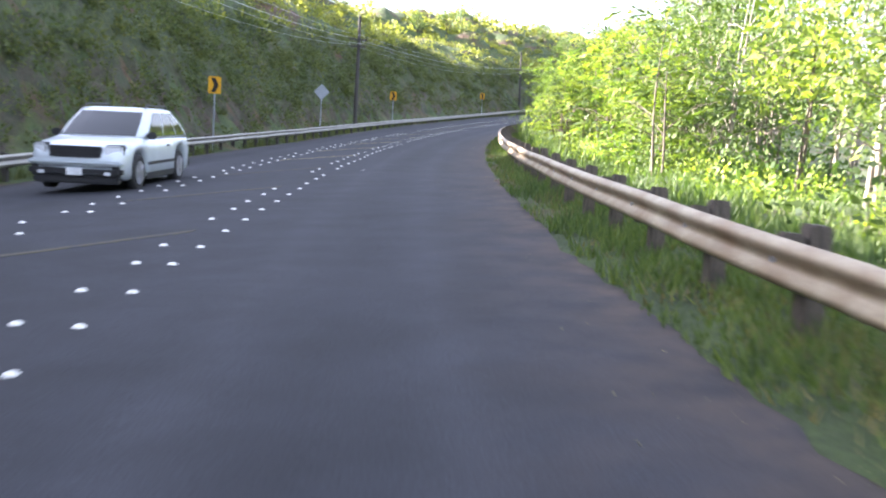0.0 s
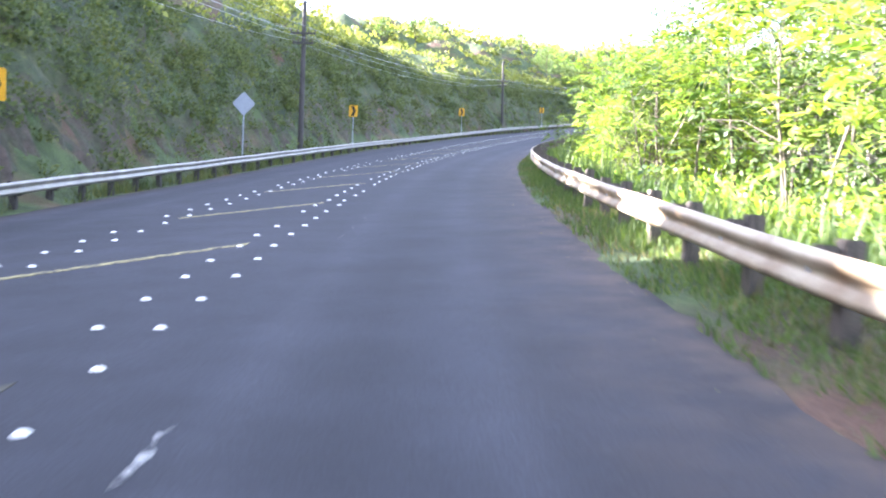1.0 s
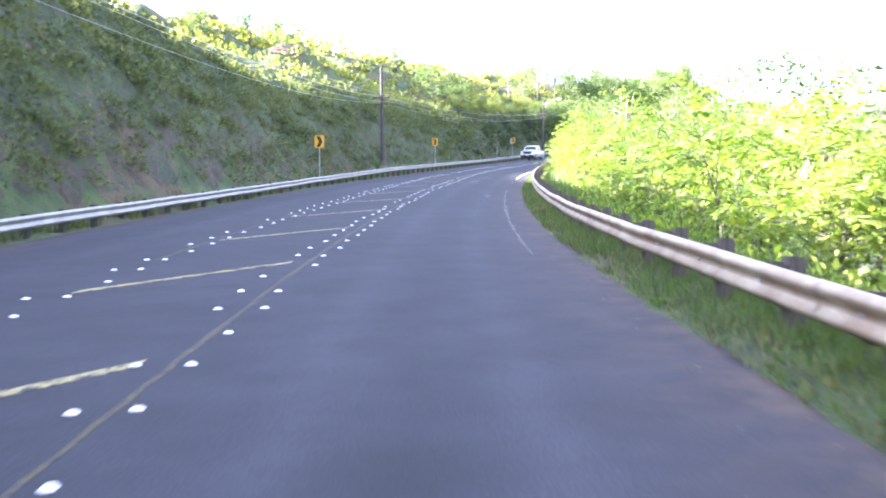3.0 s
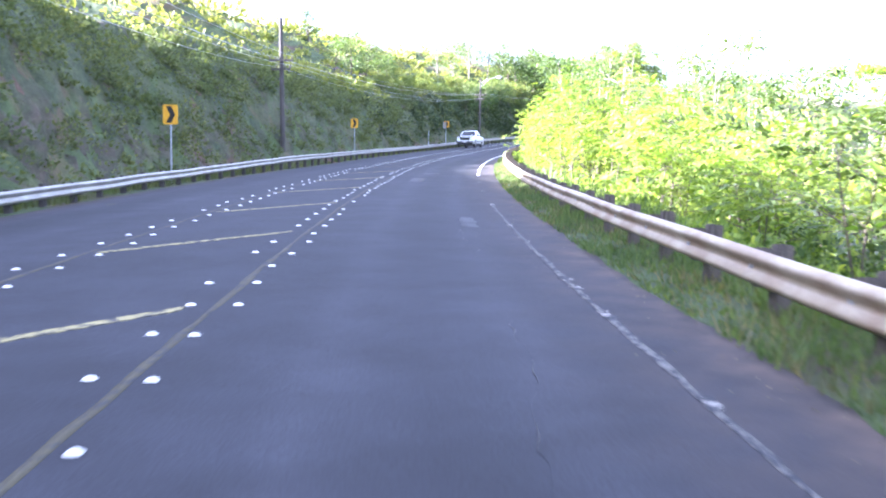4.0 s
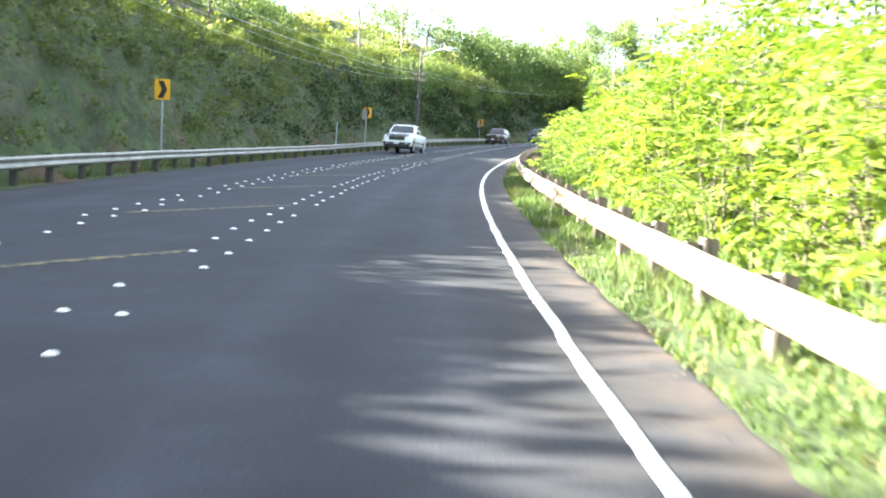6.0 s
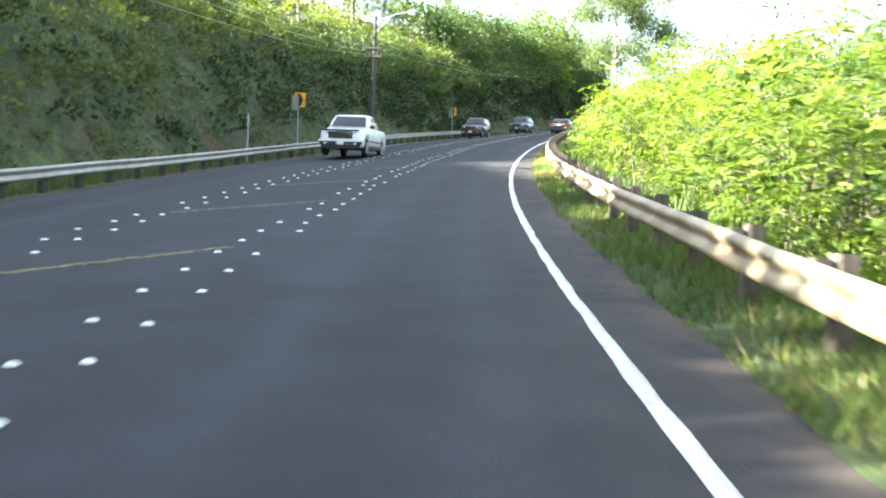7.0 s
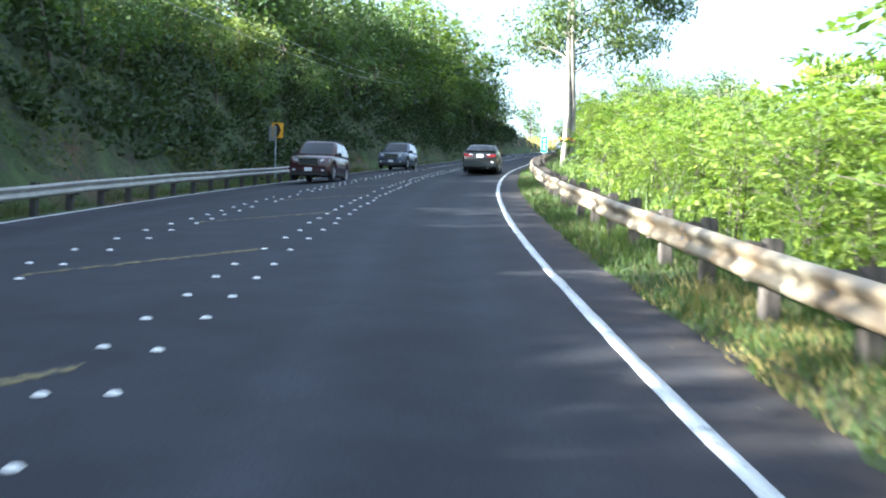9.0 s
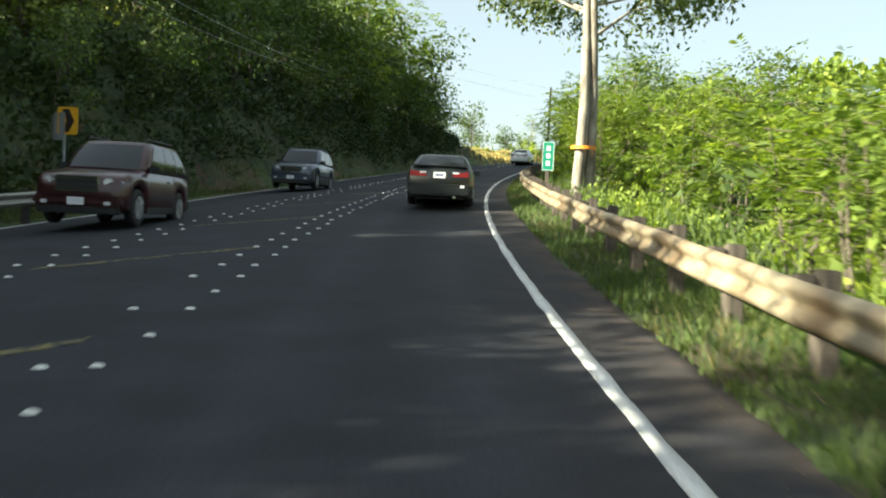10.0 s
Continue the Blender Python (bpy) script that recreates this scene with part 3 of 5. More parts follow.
def guardrail(label, s0, s1, lat_of, side, top, panel_mat, post_mat, post_step, phase, proud):
    """A W-beam on blocks and timber posts whose tops stand a little above it."""
    rail = empty("guardrail", Matrix(), label, "guardrail", kind="structure")
    rng = np.random.RandomState(70 + (1 if side > 0 else 2))
    post = timber("post", 0.15, 0.19, -1.3, proud, post_mat)
    block = timber("block", 0.14, 0.15, -0.345, proud - 0.03, post_mat)
    bolt = bolt_mesh()
    step = post_step * 2
    for k in range(int((s1 - s0) / step)):
        beam_panel(s0 + k * step, s0 + (k + 1) * step, lat_of, side, top, panel_mat, rail, rng)
    for k in range(int((s1 - s0) / post_step)):
        s = s0 + phase + k * post_step
        l = float(lat_of(s))
        lean, tip, dz = rng.normal(0, 1.3), rng.normal(0, 1.0), rng.normal(0, 0.02)
        for name, me, off, up in (("post", post, 0.255, dz), ("block", block, 0.085, dz * 0.4), ("bolt", bolt, -0.022, -0.155)):
            if name == "bolt" and not -5 < s < 245:
                continue
            ob = new(name, me)
            ob.parent = rail
            ob.matrix_basis = pose(*on_road(s, l + side * off, float(top(s)) + up), lean, tip, heading(s))
    return rail


guardrail("weathered brown W-beam guardrail on timber posts in grass", -24.0, 276.0, rail_right_lat, 1, right_rail_top, M_RUST, M_POST, 1.905, 1.24, 0.035)
guardrail("grey galvanised W-beam guardrail on timber posts below the slope", -40.0, 249.0, rail_left_lat, -1, left_rail_top, M_STEEL, M_POLE, 1.905, 0.5, 0.02)

# ---- signs, poles, wires ----
def chevron_shape(w, h, y):
    """A black arrowhead pointing right on a panel w by h, standing just proud of it."""
    bm = bmesh.new()
    x0, x1, t = -w * 0.3, w * 0.32, w * 0.36
    pts = [(x0, h * 0.42), (x0 + t, h * 0.42), (x1, 0), (x0 + t, -h * 0.42), (x0, -h * 0.42), (x1 - t, 0)]
    for a, b, c, d in ((0, 1, 2, 5), (5, 2, 3, 4)):
        f = [bm.verts.new((pts[k][0], y, pts[k][1])) for k in (a, b, c, d)]
        g = [bm.verts.new((pts[k][0], y + 0.004, pts[k][1])) for k in (a, b, c, d)]
        bm.faces.new(f)
        for k in range(4):
            bm.faces.new((f[k], f[(k + 1) % 4], g[(k + 1) % 4], g[k]))
    bmesh.ops.recalc_face_normals(bm, faces=bm.faces)
    return bm


def panel(w, h, y0=-0.004, y1=0.0, corner=0.03, turn=0.0):
    bm = bmesh.new()
    vs = add_box(bm, -w / 2, w / 2, y0, y1, -h / 2, h / 2)
    es = [e for e in bm.edges if abs(e.verts[0].co.y - e.verts[1].co.y) > 1e-4]
    bmesh.ops.bevel(bm, geom=es, offset=corner, segments=3, affect="EDGES")
    if turn:
        bmesh.ops.rotate(bm, verts=bm.verts, matrix=Matrix.Rotation(radians(turn), 3, "Y"))
    return bm


def sign_post(h, parent):
    return part("post", box(-0.028, 0.028, 0.004, 0.05, -0.5, h, 0.004), M_SIGN_BACK, parent, "thin galvanised steel post")


def chevron_sign(s, lat, z, double=False, w=0.61, h=0.76):
    """z: height of the panel's middle over the road."""
    x, y, gz = on_road(s, lat)
    sign = empty("chevron_sign", pose(x, y, gz, 0, random.uniform(-2, 2), heading(s) - 6),
                 "yellow chevron sign with a black arrowhead on a steel post" if not double else "pair of yellow chevron signs on one steel post, facing both ways",
                 "road sign", "chevron signs along the bend")
    sign_post(z + h / 2, sign)
    for k, (dx, dz, turn) in enumerate(((0, 0, 0),) if not double else ((0.1, 0.1, 0), (-0.16, -0.06, 150))):
        m = pose(dx, 0, z + dz, 0, 0, turn)
        p1 = part("sign_panel", panel(w, h), M_SIGN_YELLOW, sign, "yellow panel")
        p1.matrix_basis = m
        p2 = part("arrowhead", chevron_shape(w, h, -0.009), M_SIGN_BLACK, p1, "black arrowhead")
        p3 = part("panel_back", panel(w, h, 0.001, 0.003), M_SIGN_BACK, p1, "bare aluminium back")
    return sign


for s, lat, z, dbl in ((47.7, -8.33, 3.0, False), (88.2, -8.38, 2.69, False), (125.3, -8.56, 2.66, False), (165.0, -8.69, 2.9, False), (200.0, -8.49, 2.76, True), (240.3, -8.3, 2.5, True)):
    chevron_sign(s, lat, z, dbl)

# back of a diamond sign meant for the oncoming lane
x, y, z = on_road(67.2, -8.2, -0.05)
dia = empty("diamond_sign", pose(x, y, z, 0, 1.5, heading(67.2)), "grey aluminium back of a diamond road sign on a post", "road sign")
sign_post(3.45, dia)
part("sign_panel", panel(0.76, 0.76, -0.004, 0.0, 0.05, 45), M_SIGN_BACK, dia, "bare aluminium diamond panel").matrix_basis = pose(0, 0, 3.04)
part("bracket", box(-0.2, 0.2, 0.0, 0.004, 3.0, 3.06), M_SIGN_BACK, dia)

# bare marker post on the slope
x, y, z = on_road(192.0, -8.4, -0.05)
tagged(part("marker_post", box(-0.03, 0.03, -0.03, 0.03, -0.4, 2.15, 0.005), M_SIGN_BACK), "thin bare steel post behind the guardrail", "post").matrix_basis = pose(x, y, z, 0, 1, heading(192.0))

# green sign by the big tree
x, y, z = on_road(242.5, 5.2, -0.1)
gs = empty("green_sign", pose(x, y, z, 0, 0, heading(242.5)), "small green road sign with white marks on a timber post", "road sign")
part("post", box(-0.05, 0.05, 0.006, 0.1, -0.4, 1.95, 0.008), M_POST, gs, "timber post")
gp = part("sign_panel", panel(0.34, 0.86, -0.006, 0.0, 0.03), M_SIGN_GREEN, gs, "green panel")
gp.matrix_basis = pose(0, 0, 1.55)
for name, x0, x1, z0, z1 in (("border", -0.16, 0.16, 0.405, 0.42), ("border", -0.16, 0.16, -0.42, -0.405), ("border", -0.165, -0.15, -0.42, 0.42), ("border", 0.15, 0.165, -0.42, 0.42),
                             ("print_bar", -0.06, 0.06, 0.16, 0.3), ("print_bar", -0.06, 0.06, -0.06, 0.08), ("print_bar", -0.06, 0.06, -0.28, -0.14)):
    part(name, box(x0, x1, -0.010, -0.007, z0, z1), M_SIGN_WHITE, gp)


def insulator(parent, x, z, y=0.0):
    v, q = tube([(x, y, z), (x, y, z + 0.05), (x, y, z + 0.06), (x, y, z + 0.11), (x, y, z + 0.12), (x, y, z + 0.16)], [0.02, 0.02, 0.055, 0.05, 0.03, 0.03], 10)
    return mesh_part("insulator", v, q, M_POST, parent, "brown ceramic insulator", True)


def utility_pole(s, lat, height, arms, lamp=False, lean=0.0, label="dark timber utility pole with crossarms and wires"):
    x, y, z = on_road(s, lat, -0.3)
    pole = empty("utility_pole", pose(x, y, z, 0, lean, heading(s)), label, "utility pole", "poles along the slope")
    v, q = tube([(0, 0, -1), (0, 0, height * 0.5), (0, 0, height)], [0.17, 0.145, 0.11], 14)
    mesh_part("shaft", v, q, M_POLE, pole, "", True)
    mesh_part("cap", *tube([(0, 0, height), (0, 0, height + 0.03), (0, 0, height + 0.05)], [0.115, 0.1, 0.02], 14), M_POLE, pole)
    for az, half in arms:
        arm = part("crossarm", box(-half, half, -0.2, -0.1, az - 0.06, az + 0.06, 0.01), M_POLE, pole)
        for f in (-0.95, -0.45, 0.45, 0.95):
            insulator(arm, f * half, az + 0.06, -0.15)
    if lamp:
        v, q = tube([(0.1, -0.1, height - 0.45), (0.5, -0.1, height - 0.2), (1.3, -0.1, height + 0.12), (2.2, -0.1, height + 0.3)], [0.04, 0.038, 0.035, 0.03], 8)
        arm = mesh_part("lamp_arm", v, q, M_SIGN_BACK, pole, "grey steel lamp arm", True)
        mesh_part("arm_brace", *tube([(0.1, -0.1, height - 1.0), (1.2, -0.1, height + 0.07)], 0.02, 6), M_SIGN_BACK, pole)
        v, q = tube([(2.15, -0.1, height + 0.29), (2.3, -0.1, height + 0.3), (2.6, -0.1, height + 0.32), (2.85, -0.1, height + 0.3), (2.95, -0.1, height + 0.28)], [0.04, 0.11, 0.14, 0.1, 0.03], 12)
        mesh_part("lamp_head", v, q, M_SIGN_BACK, arm, "pale cobra-head street lamp", True)
        mesh_part("lamp_glass", *tube([(2.35, -0.1, height + 0.18), (2.7, -0.1, height + 0.17)], [0.08, 0.08], 10), M_HEAD, arm)
    return pole


# place along the road, side, height, drop from the top to the crossarms
POLES = [(-60, -9.4, 9.4, 1.85), (11, -9.4, 9.4, 1.85), (79.7, -9.2, 9.25, 1.8), (147.2, -9.3, 9.55, 2.6), (213.9, -7.9, 8.95, 2.1), (284, -11.0, 9.6, 2.0)]
for k, (s, lat, h, drop) in enumerate(POLES):
    utility_pole(s, lat, h, [(h - drop, 0.75), (h - drop - 0.55, 0.6)], lamp=(k == 4), lean=(-1.5, 0.5, 1.0, -1.2, 0.5, 0)[k],
                 label="dark timber utility pole carrying a street lamp arm" if k == 4 else "dark timber utility pole with crossarms and wires")


def wire(a, b, sag):
    """A hanging cable between two places."""
    t = np.linspace(0, 1, 24)[:, None]
    p = np.array(a) * (1 - t) + np.array(b) * t
    p[:, 2] -= 4 * sag * (t * (1 - t))[:, 0]
    v, q = tube(p, 0.0075, 5)
    return tagged(mesh_part("overhead_wire", v, q, M_WIRE, None, "", True), "thin grey overhead cable hanging between utility poles", "cable", "overhead wires")


for (s0, l0, h0, d0), (s1, l1, h1, d1) in zip(POLES[:-1], POLES[1:]):
    for dl, dz, sag in ((-0.71, 0.2, 0.75), (0.71, 0.2, 0.8), (-0.34, 0.2, 0.9), (0.57, -0.35, 1.0), (-0.57, -0.35, 1.1))[:5 if s0 < 200 else 2]:
        wire(on_road(s0, l0 + dl, h0 - 0.3 - d0 + dz), on_road(s1, l1 + dl, h1 - 0.3 - d1 + dz), sag)


x, y, z = on_road(283, 5.3, -0.2)
slim = empty("utility_pole", pose(x, y, z, 0, 0, heading(283)), "slim dark pole beside the far bend", "utility pole")
mesh_part("shaft", *tube([(0, 0, -0.5), (0, 0, 3), (0, 0, 6.3)], [0.1, 0.09, 0.07], 10), M_POLE, slim, "", True)
mesh_part("cap", *tube([(0, 0, 6.3), (0, 0, 6.36)], [0.075, 0.05], 10), M_POLE, slim)
for z0, z1 in ((10.8, 6.0), (9.8, 5.2)):
    wire(on_road(284, -10.9, z0), on_road(283, 5.3, z1), 0.15)


# ---- vehicles ----
def loft(stations, name, mat, parent, label="", caps=True):
    """Closed rings (lists of points, one count) joined along their order."""
    v = np.array(stations, float)
    n, m = v.shape[:2]
    i = np.arange(n * m).reshape(n, m)
    j = np.roll(i, -1, 1)
    q = np.stack([i[:-1], j[:-1], j[1:], i[1:]], -1).reshape(-1, 4).tolist()
    bm = bmesh.new()
    vs = [bm.verts.new(c) for c in v.reshape(-1, 3)]
    for f in q:
        bm.faces.new([vs[k] for k in f])
    if caps:
        bm.faces.new([vs[k] for k in i[0]])
        bm.faces.new([vs[k] for k in i[-1]])
    bmesh.ops.recalc_face_normals(bm, faces=bm.faces)
    for f in bm.faces:
        f.smooth = True
    ob = part(name, bm, mat, parent, label)
    return ob


def wheel(parent, x, y, r, w, rim_mat=None):
    side = 1 if x > 0 else -1
    ring = [(0.62, -0.5), (0.9, -0.5), (1.0, -0.36), (1.0, 0.36), (0.9, 0.5), (0.62, 0.5)]
    a = np.arange(20) / 20 * 2 * np.pi
    v = np.array([[(x + side * 0 + w * o, y + r * k * math.cos(t), r + r * k * math.sin(t)) for k, o in ring] for t in a])
    n, m = v.shape[:2]
    i = np.arange(n * m).reshape(n, m)
    j, i2 = np.roll(i, -1, 1), np.roll(i, -1, 0)
    q = np.stack([i, j, np.roll(j, -1, 0), i2], -1).reshape(-1, 4)
    e = new("wheel")
    e.parent = parent
    e.empty_display_size = 0.1
    mesh_part("tyre", v.reshape(-1, 3), q, M_RUBBER, e, "black tyre", True)
    bm = bmesh.new()
    bmesh.ops.create_cone(bm, cap_ends=True, segments=20, radius1=r * 0.63, radius2=r * 0.6, depth=w * 0.8, matrix=pose(x + side * 0.03, y, r, 0, 90, 0))
    for k in range(5):
        t = k / 5 * 360
        add_box(bm, -0.035, 0.035, 0.02, r * 0.6, -0.012, 0.012, 0, pose(x + side * (w * 0.4 + 0.035), y, r, 0, 90, 0) @ pose(0, 0, 0, 0, 0, t))
    part("rim", bm, rim_mat or M_RIM, e, "silver alloy rim")
    return e


def car(name, label, category, at, paint, L, W, H, belt, hood, deck, nose, wind, roof0, roof1, tail, wheel_r, axle_f, axle_r, lower=None, bed=None, clear=0.2,
        roof_rack=False, rear_plate=True, face=(0.4, 0.5, 0.66, 0.46, 0.56, 0.72), chrome=False, bumper=None):
    """A car from its own measures. y runs forward, the nose at +L/2. hood, deck: heights of bonnet and boot; nose, wind, roof0, roof1, tail:
    distances from the nose to the bonnet's front edge, windscreen foot, roof's front and rear, and the rear window's foot."""
    s, lat, turn = at
    x, y, z = on_road(s, lat, 0.002)
    c = empty(name, pose(x, y, z, 0, 0, heading(s) + turn), label, category)
    f = L / 2
    hw = W / 2
    arch = wheel_r * 1.16

    def top_at(d):
        pts = [(0, hood * 0.72), (0.12, hood * 0.88), (nose + 0.25, hood * 0.97), (wind, hood + 0.04), (wind + 0.05, belt), (tail - 0.02, belt), (tail, deck), (L - 0.12, deck * 0.985), (L, deck * 0.86)]
        if bed is not None:
            pts = [(0, hood * 0.74), (0.1, hood * 0.92), (nose + 0.25, hood * 0.98), (wind, hood + 0.03), (wind + 0.05, belt), (tail, belt), (tail + 0.02, bed), (L - 0.05, bed), (L, bed * 0.97)]
        return float(np.interp(d, [p[0] for p in pts], [p[1] for p in pts]))

    def bottom_at(d):
        b = clear + 0.12 * max(0, 1 - d / 0.4) ** 2 + 0.1 * max(0, 1 - (L - d) / 0.4) ** 2
        for ax in (axle_f, axle_r):
            if abs(d - ax) < arch:
                b = max(b, wheel_r + math.sqrt(arch ** 2 - (d - ax) ** 2))
        return b

    def width_at(d):
        return hw * float(np.interp(d, [0, 0.05, 0.15, 0.4, 0.9, L - 1.0, L - 0.35, L - 0.08, L], [0.74, 0.86, 0.93, 0.975, 1.0, 1.0, 0.97, 0.9, 0.84]))

    ds = sorted(set([0, 0.04, 0.12, 0.3, 0.5, nose + 0.25, wind, wind + 0.05, tail - 0.02, tail, tail + 0.03, L - 0.5, L - 0.3, L - 0.12, L - 0.04, L] +
                    [ax + arch * k for ax in (axle_f, axle_r) for k in (-1.02, -0.999, -0.9, -0.7, -0.4, 0, 0.4, 0.7, 0.9, 0.999, 1.02)] + list(np.linspace(0.6, L - 0.6, 12))))
    rings = []
    for d in ds:
        b, t, w = bottom_at(d), top_at(d), width_at(d)
        t = max(t, b + 0.08)
        yy = f - d
        half = [(0.0, b), (w * 0.9, b), (w * 0.985, b + min(0.06, (t - b) * 0.2)), (w, b + (t - b) * 0.45), (w * 0.985, b + (t - b) * 0.72), (w * 0.94, t - 0.035), (w * 0.86, t), (w * 0.4, t + 0.022), (0.0, t + 0.028)]
        rings.append([(px, yy, pz) for px, pz in half] + [(-px, yy, pz) for px, pz in reversed(half[1:-1])])
    loft(rings, "body", paint, c)
    if lower is not None:
        for side in (-1, 1):
            part("sill_cladding", box(side * hw * 0.97 - 0.02, side * hw * 0.97 + 0.025, f - axle_r + arch, f - axle_f - arch, clear - 0.02, clear + 0.14, 0.02), lower, c)
    # upper body: painted shell with the roof, and panes set into it
    zb = belt - 0.03
    base_w, top_w = hw * 0.93, hw * (0.71 if H < 1.6 else 0.78)
    y1, y2, y3, y4 = f - wind, f - roof0, f - roof1, f - tail

    def shell(r):
        """Half width, front and rear of the cabin at a height from belt (0) to roof (1)."""
        bow = math.sin(min(r, 1) * math.pi) * 0.035
        return base_w + (top_w - base_w) * r + bow, y1 + (y2 - y1) * r + bow, y4 + (y3 - y4) * r - bow, zb + (H - 0.06 - zb) * r

    rings = []
    for r, inset, dz in ((0, 0, 0), (0.25, 0, 0), (0.5, 0, 0), (0.75, 0, 0), (1.0, 0, 0), (1.0, 0.05, 0.028), (1.0, 0.16, 0.05), (1.0, 0.4, 0.06)):
        w_, fy, ry, zz = shell(r)
        w_, fy, ry, zz = w_ - inset, fy - inset * 1.4, ry + inset * 1.2, zz + dz
        half = [(0, fy + 0.07), (w_ * 0.5, fy + 0.05), (w_ * 0.84, fy - 0.02), (w_ * 0.97, fy - 0.12), (w_, fy - 0.3), (w_, (fy + ry) / 2), (w_, ry + 0.26), (w_ * 0.97, ry + 0.1), (w_ * 0.84, ry + 0.01), (w_ * 0.5, ry - 0.04), (0, ry - 0.05)]
        rings.append([(px, py, zz) for px, py in half] + [(-px, py, zz) for px, py in reversed(half[1:-1])])
    loft(rings, "roof", paint, c, "painted roof and window pillars")

    def pane(nm, point, n_u=7, n_r=4):
        g = np.array([[point(u, r) for u in np.linspace(0, 1, n_u)] for r in np.linspace(0.1, 0.93, n_r)])
        i_ = np.arange(n_u * n_r).reshape(n_r, n_u)
        mesh_part(nm, g.reshape(-1, 3), np.stack([i_[:-1, :-1], i_[:-1, 1:], i_[1:, 1:], i_[1:, :-1]], -1).reshape(-1, 4), M_CARGLASS, c, "tinted glass", True)

    def front_glass(u, r):
        w_, fy, ry, zz = shell(r)
        k = 2 * u - 1
        return (k * w_ * 0.83, fy + 0.078 - 0.085 * abs(k) ** 2.4, zz + 0.004)

    def rear_glass(u, r):
        w_, fy, ry, zz = shell(r)
        k = 2 * u - 1
        return (k * w_ * 0.8, ry - 0.06 + 0.065 * abs(k) ** 2.4, zz + 0.004)

    pane("windscreen", front_glass)
    pane("rear_window", rear_glass)
    n_side = 2 if (bed is not None or H < 1.6) else 3
    cuts = {2: ((0.035, 0.5), (0.54, 0.93)), 3: ((0.03, 0.37), (0.4, 0.7), (0.73, 0.95))}[n_side]
    for side in (-1, 1):
        for u0, u1 in cuts:
            def side_glass(u, r, u0=u0, u1=u1, side=side):
                w_, fy, ry, zz = shell(r)
                a0, a1 = fy - 0.2, ry + 0.2
                return (side * (w_ + 0.006), a0 + (a1 - a0) * (u0 + (u1 - u0) * u), zz)
            pane("side_window", side_glass, 4)
    for side in (-1, 1):
        # mirrors, handles, door gaps
        mx = side * (hw * 0.93)
        mir = part("door_mirror", box(mx, mx + side * 0.2, y1 - 0.42, y1 - 0.32, belt - 0.02, belt + 0.13, 0.03) if side > 0 else box(mx - 0.2, mx, y1 - 0.42, y1 - 0.32, belt - 0.02, belt + 0.13, 0.03), paint if lower is None else M_TRIM, c)
        for hy in ((y1 + y4) / 2 + 0.12, (y1 + y4) / 2 - 0.85):
            if hy > -f + 0.9:
                part("door_handle", box(side * hw * 0.985 - 0.012, side * hw * 0.985 + 0.022, hy - 0.1, hy + 0.1, belt - 0.2, belt - 0.165, 0.008), M_TRIM, c)
        part("side_moulding", box(side * hw - 0.012, side * hw + 0.014, f - axle_r + arch + 0.06, f - axle_f - arch - 0.06, clear + 0.28, clear + 0.35, 0.01), M_TRIM, c)
    for ax in (axle_f, axle_r):
        for side in (-1, 1):
            wheel(c, side * (hw - 0.12), f - ax, wheel_r, 0.2)
    part("underbody", box(-hw * 0.72, hw * 0.72, -f + 0.25, f - 0.25, clear - 0.03, clear + 0.3), M_TRIM, c, "black underside")
    # face: grille, lamps and bumper at the heights that the car has
    gw, g0, g1, hx0, h0, h1 = face
    gr = part("grille", box(-hw * gw, hw * gw, f - 0.1, f + 0.02, g0, g1, 0.02), M_TRIM, c, "dark grille")
    bars = max(2, int((g1 - g0) / 0.07))
    for k in range(bars):
        zz = g0 + (g1 - g0) * (k + 0.5) / bars
        part("grille_bar", box(-hw * gw * 0.97, hw * gw * 0.97, f + 0.015, f + 0.03, zz - 0.008, zz + 0.008), M_CHROME if chrome else M_TRIM, gr)
    if chrome:
        part("grille_frame", box(-hw * gw - 0.03, hw * gw + 0.03, f - 0.08, f + 0.012, g0 - 0.035, g1 + 0.035, 0.02), M_CHROME, c, "bright grille surround")
    part("front_bumper", box(-hw * 0.93, hw * 0.93, f - 0.2, f + 0.06, clear + 0.08, clear + 0.3, 0.06), bumper or paint, c)
    part("front_valance", box(-hw * 0.85, hw * 0.85, f - 0.25, f + 0.02, clear - 0.06, clear + 0.09, 0.03), M_TRIM, c)
    part("number_plate", box(-0.16, 0.16, f + 0.061, f + 0.068, clear + 0.11, clear + 0.26), M_PLATE, c, "white plate")
    for side in (-1, 1):
        a, b_ = sorted((side * hw * hx0, side * hw * 0.9))
        bm = bmesh.new()
        vs = add_box(bm, a, b_, f - 0.3, f - 0.005, h0, h1, 0.035)
        for v_ in bm.verts:
            k = max(0, abs(v_.co.x) / hw - hx0) / (0.9 - hx0)
            v_.co.y -= 0.14 * k * k
        bezel = bm.copy()
        for v_ in bezel.verts:
            v_.co = Vector(((v_.co.x - (a + b_) / 2) * 1.05 + (a + b_) / 2, v_.co.y - 0.012, (v_.co.z - (h0 + h1) / 2) * 1.1 + (h0 + h1) / 2))
        lamp = part("headlight", bm, M_HEAD, c, "clear headlight")
        part("bezel", bezel, M_TRIM, lamp, "dark surround")
        part("fog_light", box(side * hw * 0.66 - 0.07, side * hw * 0.66 + 0.07, f + 0.04, f + 0.068, clear + 0.12, clear + 0.2, 0.01), M_HEAD, c)
    # rear
    rz = (deck if bed is None else bed) * 0.8
